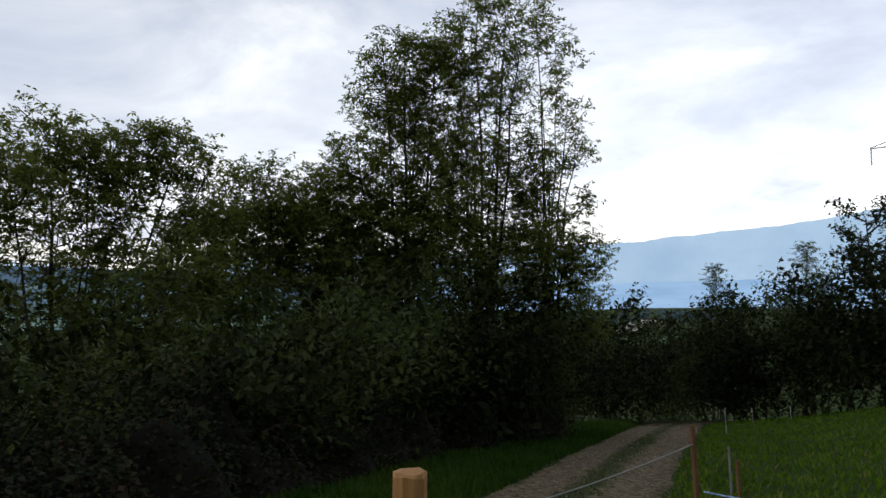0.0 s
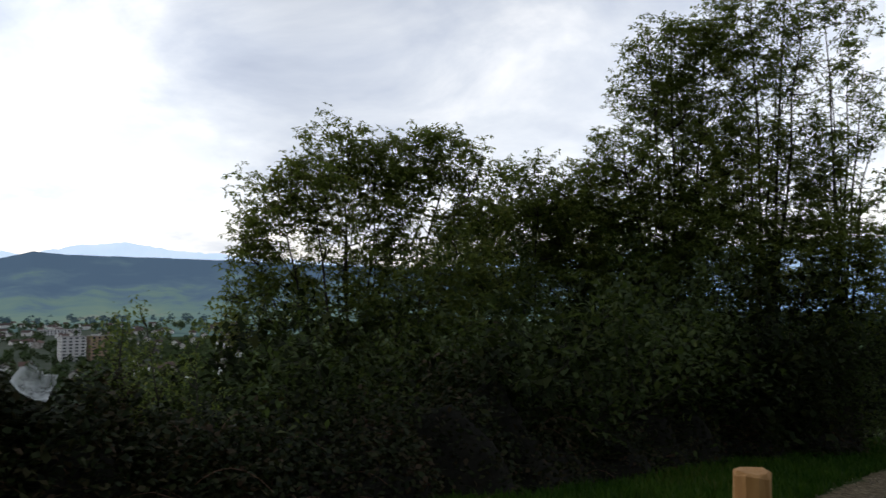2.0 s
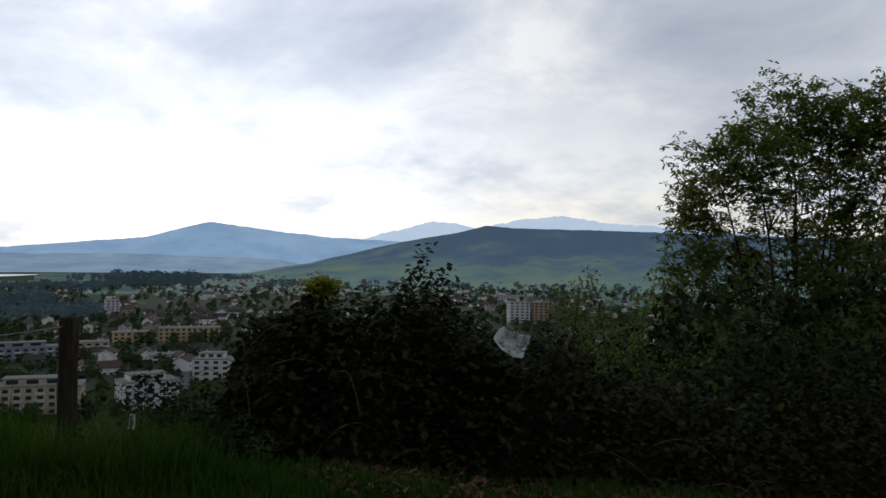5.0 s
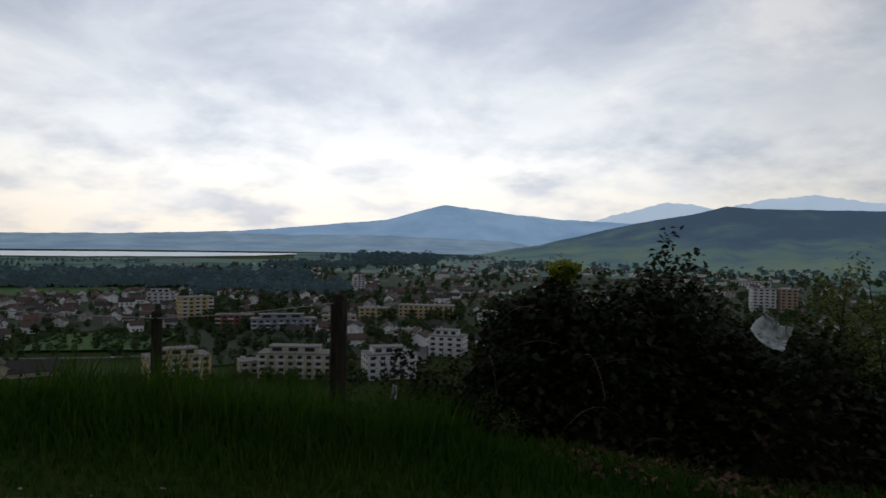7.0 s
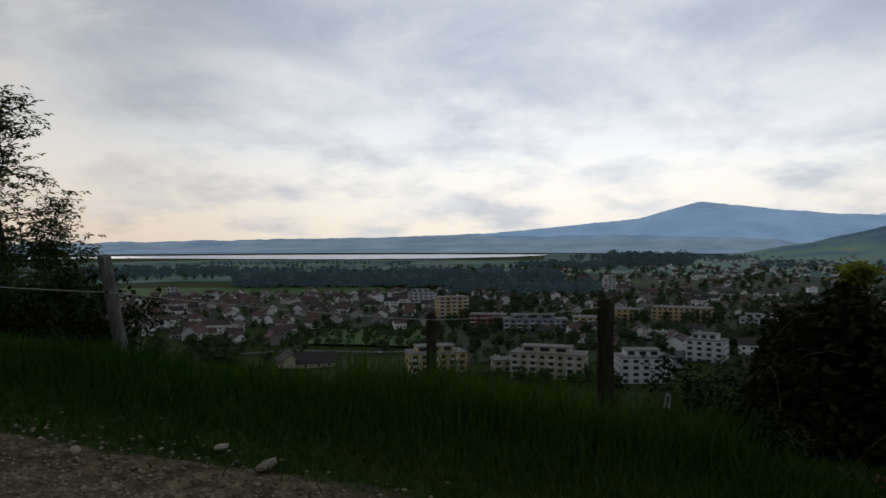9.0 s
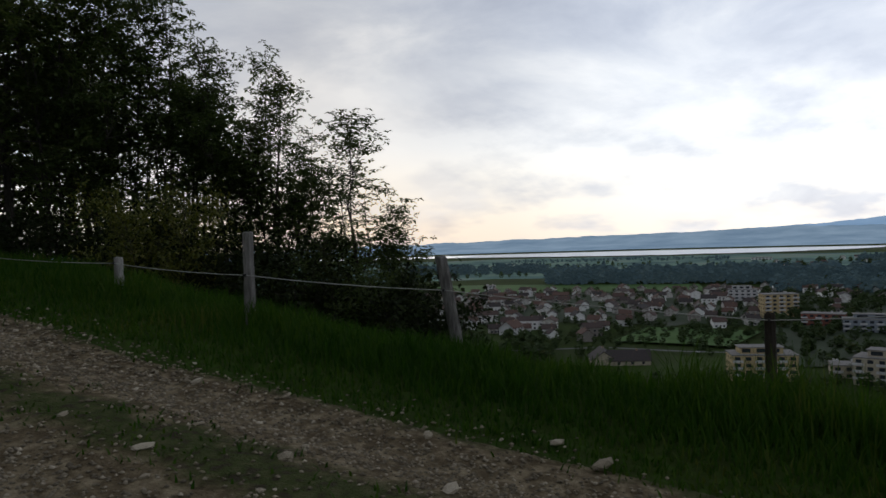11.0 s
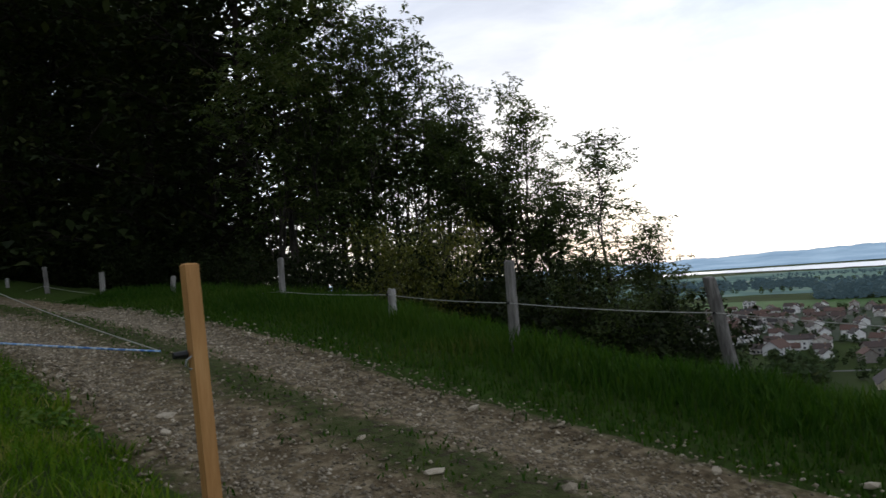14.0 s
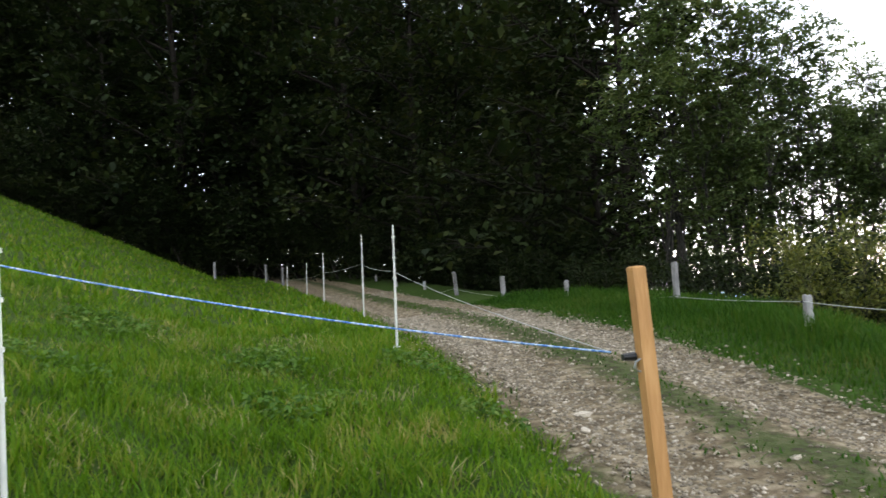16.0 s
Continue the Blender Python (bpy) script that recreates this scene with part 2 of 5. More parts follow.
def box(bm, x0, x1, y0, y1, z0, z1, bevel=0.0):
    vs = bmesh.ops.create_cube(bm, size=1.0, matrix=Matrix.Translation(((x0 + x1) / 2, (y0 + y1) / 2, (z0 + z1) / 2)) @ Matrix.Diagonal((x1 - x0, y1 - y0, z1 - z0, 1)))["verts"]
    if bevel:
        edges = list({e for v in vs for e in v.link_edges})
        bmesh.ops.bevel(bm, geom=edges, offset=bevel, segments=2, affect="EDGES")


def tube(points, radii, sides=6):
    """Verts and quads of a tube along points, with its ends drawn to a tip."""
    pts = np.asarray(points, float)
    n = len(pts)
    d = np.gradient(pts, axis=0)
    d /= np.linalg.norm(d, axis=1)[:, None] + 1e-9
    ref = np.where(np.abs(d[:, 2:3]) > 0.9, np.array([[1.0, 0, 0]]), np.array([[0, 0, 1.0]]))
    u = np.cross(d, ref)
    u /= np.linalg.norm(u, axis=1)[:, None] + 1e-9
    v = np.cross(d, u)
    a = np.arange(sides) * 2 * np.pi / sides
    r = np.asarray(radii, float)[:, None, None]
    verts = pts[:, None, :] + r * (np.cos(a)[None, :, None] * u[:, None, :] + np.sin(a)[None, :, None] * v[:, None, :])
    i, j = np.meshgrid(np.arange(n - 1), np.arange(sides), indexing="ij")
    q = np.stack([i * sides + j, i * sides + (j + 1) % sides, (i + 1) * sides + (j + 1) % sides, (i + 1) * sides + j], -1).reshape(-1, 4)
    return verts.reshape(-1, 3), q


def joined(pieces):
    vs, fs, k = [], [], 0
    for v, f in pieces:
        vs.append(v)
        fs.append(np.asarray(f) + k)
        k += len(v)
    return np.concatenate(vs), np.concatenate(fs)


def leaves(centres, size, rng, droop=0.3, ratio=0.6):
    """One four-cornered, slightly folded leaf at each centre, turned at random."""
    n = len(centres)
    az = rng.uniform(0, 2 * np.pi, n)
    tilt = rng.normal(-droop, 0.5, n)
    length = size * rng.uniform(0.6, 1.35, n)
    d = np.stack([np.cos(az) * np.cos(tilt), np.sin(az) * np.cos(tilt), np.sin(tilt)], 1)
    side = np.stack([-np.sin(az), np.cos(az), rng.normal(0, 0.45, n)], 1)
    side /= np.linalg.norm(side, axis=1)[:, None]
    nor = np.cross(d, side)
    c = np.asarray(centres)
    L = length[:, None]
    w = L * ratio / 2
    p0 = c - d * L * 0.5
    p1 = c + side * w + nor * L * 0.10 - d * L * 0.05
    p2 = c + d * L * 0.5 - nor * L * 0.06
    p3 = c - side * w + nor * L * 0.10 - d * L * 0.05
    verts = np.stack([p0, p1, p2, p3], 1).reshape(-1, 3)
    faces = np.arange(4 * n).reshape(-1, 4)
    return verts, faces


def place(az, dist):
    """x, y at a bearing to the left of +Y, seen from the eye."""
    return -math.sin(radians(az)) * dist, math.cos(radians(az)) * dist


def smooth_step(a, b, v):
    k = np.clip((np.asarray(v, float) - a) / (b - a), 0, 1)
    return k * k * (3 - 2 * k)


# ---- the lie of the land ----
ROAD_Y = [-60, -30, -22, -17, -12, -8, -4, -1, 2, 5, 8, 12, 16, 21.5, 33, 45, 60]
ROAD_X = [3.0, -2.0, -2.6, -2.9, -3.0, -3.0, -3.0, -3.25, -2.95, -2.05, -1.1, -0.1, 0.45, 1.4, 3.5, 8.0, 18.0]
RISE_Y = [-60, -30, -22, -17, -12, -8, -3, 0, 3, 10.5, 31, 45, 60, 320]
RISE_Z = [5.5, 2.6, 1.95, 1.62, 1.38, 1.1, 0.42, 0.0, -0.3, -1.3, -3.7, -5.6, -9.0, -64.0]
HALF = 1.32
FLOOR = -64.0


def road_x(y):
    yy = np.asarray(y, float)
    return (np.interp(yy - 1.2, ROAD_Y, ROAD_X) + np.interp(yy, ROAD_Y, ROAD_X) * 2 + np.interp(yy + 1.2, ROAD_Y, ROAD_X)) / 4


def rise(y):
    yy = np.asarray(y, float)
    return (np.interp(yy - 1.5, RISE_Y, RISE_Z) + np.interp(yy, RISE_Y, RISE_Z) * 2 + np.interp(yy + 1.5, RISE_Y, RISE_Z)) / 4


def ground_z(x, y, rough=True):
    x, y = np.asarray(x, float), np.asarray(y, float)
    xc, zr = road_x(y), rise(y)
    e = x - xc - HALF
    w = xc - HALF - x
    slope = np.interp(y, [-60, -35, -10, 0, 12, 30, 70, 200], [0.47, 0.47, 0.33, 0.18, 0.12, 0.15, 0.12, 0.06])
    east = 0.10 * smooth_step(0, 0.5, e) + slope * np.minimum(np.maximum(e - 2.2, 0), 140) + 0.05 * np.clip(e, 0, 2.2)
    brow = np.interp(y, [-10, -5, 0.5, 3], [1.85, 1.25, 1.65, 1.9])
    west = 0.05 * smooth_step(0, 0.6, w) - 0.05 * smooth_step(1.2, 2.0, w) - 0.5 * np.maximum(w - brow, 0) * smooth_step(0, 1.7, w - brow)
    z = zr + np.where(e > 0, east, 0) + np.where(w > 0, west, 0)
    z = z - 0.05 * np.exp(-((np.abs(x - xc) - 0.72) / 0.28) ** 2) + 0.03 * np.exp(-((x - xc) / 0.3) ** 2)
    if rough:
        z = z + 0.035 * np.sin(x * 1.7 + 0.6 * y) * np.sin(y * 1.3 - 0.5 * x) * (np.abs(x - xc) > HALF)
    r = np.hypot(x, y)
    fl = FLOOR + 1.2 * np.sin(x * 0.011) * np.sin(y * 0.009)
    z = np.where(z < fl + 12, fl + 12 * np.exp((np.minimum(z, fl + 12) - fl - 12) / 12), z)
    return z


def gz(x, y):
    return float(ground_z(x, y))


# ground: rings that widen outwards, to the horizon
radii = np.concatenate([np.linspace(0.0, 12, 61), np.geomspace(12.2, 4900, 150)])
angles = np.linspace(0, 2 * np.pi, 361)[:-1]
rr, aa = np.meshgrid(radii[1:], angles, indexing="ij")
gx, gy = rr * np.cos(aa) - 2.0, rr * np.sin(aa)
gv = np.stack([gx, gy, ground_z(gx, gy)], -1).reshape(-1, 3)
gv = np.concatenate([gv, [[-2.0, 0.0, gz(-2.0, 0.0)]]])
nr, na = rr.shape
i, j = np.meshgrid(np.arange(nr - 1), np.arange(na), indexing="ij")
gf = np.stack([i * na + j, (i + 1) * na + j, (i + 1) * na + (j + 1) % na, i * na + (j + 1) % na], -1).reshape(-1, 4)
M_GROUND = material("meadows_and_fields", [(0.30, (0.02, 0.042, 0.008)), (0.45, (0.032, 0.075, 0.009)), (0.6, (0.045, 0.105, 0.012)), (0.75, (0.06, 0.085, 0.024))], scale=0.02, rough=0.95, detail=12.0, bump=0.5, bump_scale=20, spec=0.06)
gt = M_GROUND.node_tree
gco = gt.nodes.new("ShaderNodeTexCoord")
soil = N(gt, "ShaderNodeTexNoise", Scale=14.0, Detail=6.0, Roughness=0.7)
gt.links.new(gco.outputs["Object"], soil.inputs["Vector"])
soil_col = ramp(gt, soil.outputs["Fac"], [(0.40, (0.022, 0.017, 0.009)), (0.52, (0.030, 0.034, 0.010)), (0.66, (0.036, 0.07, 0.012))])
gbsdf = gt.nodes["Principled BSDF"]
gt.links.new(mix_rgb(gt, 0.62, gbsdf.inputs["Base Color"].links[0].from_socket, soil_col.outputs[0]), gbsdf.inputs["Base Color"])
ground = part("ground", mesh_of("ground", gv, gf, M_GROUND, smooth=True), M_GROUND)
centre = mesh_of("ground_centre", np.concatenate([gv[:na], gv[-1:]]), np.stack([np.arange(na), (np.arange(na) + 1) % na, np.full(na, na)], -1), M_GROUND, smooth=True)
bm = bmesh.new()
bm.from_mesh(ground.data)
bm.from_mesh(centre)
bmesh.ops.remove_doubles(bm, verts=[v for v in bm.verts if v.co.xy.length < 4], dist=0.001)
bm.to_mesh(ground.data)
bm.free()
tagged(ground, "green hillside meadow sloping down to a wide valley", "ground", kind="structure")

# road: a gravel track laid on the ground
ry = np.arange(-42, 50, 0.2)
across = np.linspace(-1, 1, 17)
yy, ss = np.meshgrid(ry, across, indexing="ij")
wob = 0.06 * np.sin(yy * 0.9) + 0.05 * np.sin(yy * 2.3 + 1)
rx = road_x(yy) + ss * (HALF + 0.1 + wob * np.sign(ss))
rz = ground_z(rx, yy, False) + 0.03 - 0.09 * np.abs(ss) ** 8
nr, na = yy.shape
i, j = np.meshgrid(np.arange(nr - 1), np.arange(na - 1), indexing="ij")
rf = np.stack([i * na + j, i * na + j + 1, (i + 1) * na + j + 1, (i + 1) * na + j], -1).reshape(-1, 4)
road = part("road", mesh_of("road", np.stack([rx, yy, rz], -1).reshape(-1, 3), rf, M_ROAD, smooth=True), M_ROAD)
uvl = road.data.uv_layers.new(name="lay")
vi = np.empty(len(road.data.loops), dtype=np.int32)
road.data.loops.foreach_get("vertex_index", vi)
uvl.data.foreach_set("uv", np.stack([(ss.ravel()[vi] + 1) / 2, yy.ravel()[vi]], 1).astype(np.float32).ravel())
tagged(road, "pale stony gravel track with a grassy middle strip", "road", kind="structure")


# ---- distance: ridges on the skyline, each a broad hump of land ----
def ridge(name, label, dist, depth, profile, foot, mat, rough=0.10, seed=1.0):
    az0, az1 = profile[0][0], profile[-1][0]
    n = 260
    verts = []
    rows = 9
    for k in range(n):
        az = az0 + (az1 - az0) * k / (n - 1)
        el = float(np.interp(az, [p[0] for p in profile], [p[1] for p in profile]))
        el += rough * (noise.noise((az * 0.55, seed, 0)) + 0.6 * noise.noise((az * 2.3, seed, 3)) + 0.35 * noise.noise((az * 7.0, seed, 7)))
        top = 1.55 + math.tan(radians(el)) * dist
        for r in range(rows):
            f = r / (rows - 1)
            d = dist - depth * (1 - f)
            z = foot + (top - foot) * (f ** 1.5)
            z += (top - foot) * 0.10 * noise.noise((az * 0.5, f * 3, seed)) * math.sin(f * math.pi)
            x, y = place(az, d)
            verts.append((x, y, z))
    faces = [(k * rows + r, (k + 1) * rows + r, (k + 1) * rows + r + 1, k * rows + r + 1) for k in range(n - 1) for r in range(rows - 1)]
    return tagged(part(name, mesh_of(name, verts, faces, mat, smooth=True), mat), label, "hills", kind="structure")


# aerial haze is put into the ridge colours, and emission brightens them
def haze_glow_mat(name, stops, scale, glow):
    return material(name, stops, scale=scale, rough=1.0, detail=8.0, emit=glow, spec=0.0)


M_FAR1 = haze_glow_mat("haze_blue_far_mountains", [(0.35, (0.42, 0.53, 0.66)), (0.65, (0.49, 0.59, 0.70))], 0.002, 0.82)
M_FAR_NORTH = haze_glow_mat("haze_blue_northern_mountains", [(0.35, (0.26, 0.37, 0.49)), (0.65, (0.33, 0.44, 0.55))], 0.002, 0.7)
M_FAR2 = haze_glow_mat("haze_blue_wooded_ridge", [(0.35, (0.17, 0.27, 0.40)), (0.65, (0.225, 0.335, 0.47))], 0.004, 0.95)
M_FAR3 = haze_glow_mat("hazy_low_ridge", [(0.35, (0.135, 0.20, 0.275)), (0.65, (0.20, 0.275, 0.35))], 0.006, 0.95)
# haze blue and glow are put into the hill's colours; woods lie higher up
M_HILL = material("hazed_hill_woods_and_meadows", [(0.36, (0.050, 0.080, 0.118)), (0.47, (0.062, 0.097, 0.128)), (0.54, (0.078, 0.122, 0.122)), (0.70, (0.098, 0.142, 0.118)), (0.82, (0.14, 0.142, 0.122))], scale=0.006, rough=1.0, detail=11.0, emit=0.9, spec=0.0, zfade=0.0022, zbase=-5.0)
NORTH_FAR = [(-40, 6.5), (-25, 6.0), (-19, 5.3), (-17, 4.9), (-12, 4.4), (-8, 4.1), (-3, 3.6), (3, 3.4), (12, 3.0), (25, 2.6), (34, 1.0)]
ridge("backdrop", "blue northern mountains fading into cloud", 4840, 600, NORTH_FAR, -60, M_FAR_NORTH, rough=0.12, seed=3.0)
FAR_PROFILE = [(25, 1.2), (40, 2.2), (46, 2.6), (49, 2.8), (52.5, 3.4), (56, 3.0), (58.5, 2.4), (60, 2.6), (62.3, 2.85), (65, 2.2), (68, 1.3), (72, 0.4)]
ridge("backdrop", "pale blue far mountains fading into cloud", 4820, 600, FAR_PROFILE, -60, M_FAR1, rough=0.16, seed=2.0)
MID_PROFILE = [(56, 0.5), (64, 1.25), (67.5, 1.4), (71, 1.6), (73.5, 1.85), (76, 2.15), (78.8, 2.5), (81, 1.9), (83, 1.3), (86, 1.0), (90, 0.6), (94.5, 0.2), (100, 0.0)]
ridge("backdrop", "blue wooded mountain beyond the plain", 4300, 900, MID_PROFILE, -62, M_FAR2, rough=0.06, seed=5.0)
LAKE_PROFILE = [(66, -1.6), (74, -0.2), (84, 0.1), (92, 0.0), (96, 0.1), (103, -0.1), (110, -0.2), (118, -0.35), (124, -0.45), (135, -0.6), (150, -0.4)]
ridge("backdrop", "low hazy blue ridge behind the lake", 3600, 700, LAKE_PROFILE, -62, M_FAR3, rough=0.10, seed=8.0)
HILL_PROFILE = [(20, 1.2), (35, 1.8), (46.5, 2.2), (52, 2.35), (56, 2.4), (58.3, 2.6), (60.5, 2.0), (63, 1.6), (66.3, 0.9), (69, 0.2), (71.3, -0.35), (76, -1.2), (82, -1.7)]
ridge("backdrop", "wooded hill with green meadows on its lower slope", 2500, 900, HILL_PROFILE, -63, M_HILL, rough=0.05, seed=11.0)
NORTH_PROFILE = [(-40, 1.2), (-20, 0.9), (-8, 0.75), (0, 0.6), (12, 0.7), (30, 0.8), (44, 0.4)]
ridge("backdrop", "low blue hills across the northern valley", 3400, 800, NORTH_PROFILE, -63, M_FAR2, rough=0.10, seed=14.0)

# lake: a strip of still water lying on the valley floor
lv, lf = [], []
for k in range(61):
    az = 89.8 + 45 * k / 60
    near = float(np.interp(az, [89.8, 92, 97, 105, 113, 120, 134.8], [2560, 2350, 2180, 2110, 2200, 2360, 2500])) + 30 * noise.noise((az * 0.8, 0, 0))
    far = 2640 + 25 * noise.noise((az * 0.6, 5, 0))
    for d in (near, far):
        lv.append((*place(az, d), FLOOR + 1.9))
    if k:
        lf.append((2 * k - 2, 2 * k, 2 * k + 1, 2 * k - 1))
tagged(part("water", mesh_of("water", lv, lf, M_WATER), M_WATER), "bright still lake stretching across the valley", "lake", kind="structure")


# ---- trees ----
def inside(p, env):
    """Whether p lies in a lumpy egg-shaped crown: radius, middle's height, half height, lump phase."""
    r, zc, rz, ph = env
    lump = 1 + 0.22 * noise.noise((p[0] * 0.8 + ph, p[1] * 0.8, p[2] * 0.8)) + 0.10 * noise.noise((p[0] * 2.1, p[1] * 2.1 + ph, p[2] * 2.1))
    return (p[0] ** 2 + p[1] ** 2) / r ** 2 + ((p[2] - zc) / rz) ** 2 < lump ** 2


def grow(rng, base, direction, length, radius, level, spec, wood, tips):
    """A tapered limb with its branches; leaf places gather in tips."""
    n = 7 if level == 0 else (4 if level == 1 else 2)
    pts, d, p = [np.array(base, float)], np.array(direction, float), np.array(base, float)
    for k in range(n):
        d = d + rng.normal(0, spec["wobble"] * (0.45 if level == 0 else 1.0), 3) + np.array([0, 0, spec["up"]])
        d /= np.linalg.norm(d)
        p = p + d * length / n
        pts.append(p.copy())
        if "env" in spec and level == 0 and k > 2 and p[2] > spec["env"][1] and not inside(p, spec["env"]):
            pts.pop()
            break
    n = len(pts) - 1
    radii = np.linspace(radius, radius * (0.25 if level < spec["levels"] else 0.15), n + 1)
    wood.append(tube(pts, radii, 6 if level == 0 else (4 if level == 1 else 3)))
    pts = np.array(pts)
    if level >= spec["levels"] - 1:
        m = spec["leaves"] if level == spec["levels"] else spec["leaves"] // 3
        f = rng.uniform(0.15, 1.05, m) * n
        i0 = np.clip(f.astype(int), 0, n - 1)
        c = pts[i0] + (pts[i0 + 1] - pts[i0]) * (f - i0)[:, None]
        tips.append(c + rng.normal(0, spec["spread"], (m, 3)))
    if level < spec["levels"]:
        kids = spec["kids"][level]
        for k in range(kids):
            f = spec["bare"] + (1 - spec["bare"]) * (k + rng.uniform(0.1, 0.9)) / kids if level == 0 else 0.25 + 0.75 * (k + rng.uniform(0, 1)) / kids
            i0 = min(int(f * n), n - 1)
            b = pts[i0] + (pts[i0 + 1] - pts[i0]) * (f * n - i0)
            az = rng.uniform(0, 2 * np.pi) if level else k * 2.4 + rng.uniform(-0.6, 0.6)
            axis = pts[min(i0 + 1, n)] - pts[i0]
            axis /= np.linalg.norm(axis)
            out = np.array([math.cos(az), math.sin(az), 0.0])
            out -= axis * out.dot(axis)
            out /= np.linalg.norm(out) + 1e-9
            a = radians(spec["angle"] + rng.normal(0, 9))
            frac = spec["ratio"] * (1.15 - 0.6 * (f if level == 0 else 0.5)) if spec["cone"] else spec["ratio"] * (1.1 - 0.35 * f)
            way, long = axis * math.cos(a) + out * math.sin(a), length * frac * rng.uniform(0.8, 1.15)
            if "env" in spec:
                for _ in range(3):
                    if inside(b + way * long, spec["env"]):
                        break
                    long *= 0.68
                else:
                    continue
            grow(rng, b, way, long, radius * 0.42, level + 1, spec, wood, tips)


SPEC = dict(levels=2, kids=[16, 8], leaves=34, spread=0.16, wobble=0.08, up=0.035, angle=48, ratio=0.36, bare=0.3, cone=False, leaf=0.12, stems=1, fan=0.2)


def tree_meshes(seed, height, **changes):
    spec = {**SPEC, **changes}
    rng = np.random.default_rng(seed)
    wood, tips = [], []
    for s in range(spec["stems"]):
        a = s * 2.4 + rng.uniform(0, 1)
        lean = spec["fan"] * (0.4 + 0.6 * rng.uniform()) if spec["stems"] > 1 else 0.04
        d = np.array([math.cos(a) * lean, math.sin(a) * lean, 1.0])
        off = np.array([math.cos(a), math.sin(a), 0]) * (0.12 * spec["stems"] ** 0.5 if spec["stems"] > 1 else 0)
        h = height * (1 if s == 0 else rng.uniform(0.7, 0.98))
        grow(rng, off - np.array([0, 0, 0.3]), d / np.linalg.norm(d), h, spec.get("girth", height * 0.011), 0, spec, wood, tips)
    c = np.concatenate(tips)
    # scaled so that the crown's top stands at the height asked for
    k = height / float(np.quantile(c[:, 2], 0.996))
    v, f = joined(wood)
    return mesh_of("trunk", v * k, f, spec.get("bark", M_BARK)), mesh_of("crown", *leaves(c * k, spec["leaf"], rng), spec.get("mat", M_LEAF))


def tree(kind, meshes, x, y, label, turn=0.0, size=1.0, group="", category="tree", z=None, squash=1.0):
    t = empty(kind, pose(x, y, gz(x, y) if z is None else z, 0, 0, turn) @ Matrix.Diagonal((size * squash, size * squash, size, 1)), label, category, group)
    part("trunk", meshes[0], None, t)
    part("crown", meshes[1], None, t)
    return t


# ---- trees along the track ----
def from_top(x, y, dist, top_el):
    """Height of a tree at x, y whose tip stands at that angle above the eye's level."""
    return 1.55 + math.tan(radians(top_el)) * dist - gz(x, y)


def sprays(centres, size, rng, leaflets=6, ratio=0.42):
    """Compound leaves: a drooping fan of narrow leaflets at each centre."""
    c = np.repeat(np.asarray(centres), leaflets, axis=0)
    n = len(c)
    az = np.repeat(rng.uniform(0, 2 * np.pi, len(centres)), leaflets) + np.tile(np.arange(leaflets) * 2 * np.pi / leaflets, len(centres)) + rng.normal(0, 0.3, n)
    tilt = rng.normal(-0.15, 0.45, n)
    d = np.stack([np.cos(az) * np.cos(tilt), np.sin(az) * np.cos(tilt), np.sin(tilt)], 1)
    side = np.stack([-np.sin(az), np.cos(az), rng.normal(0, 0.5, n)], 1)
    side /= np.linalg.norm(side, axis=1)[:, None]
    nor = np.cross(d, side)
    L = (size * rng.uniform(0.65, 1.3, n))[:, None]
    w = L * ratio / 2
    v = np.stack([c + d * L * 0.08, c + d * L * 0.55 + side * w + nor * L * 0.07, c + d * L - nor * L * 0.12, c + d * L * 0.55 - side * w + nor * L * 0.07], 1)
    return v.reshape(-1, 3), np.arange(4 * n).reshape(-1, 4)


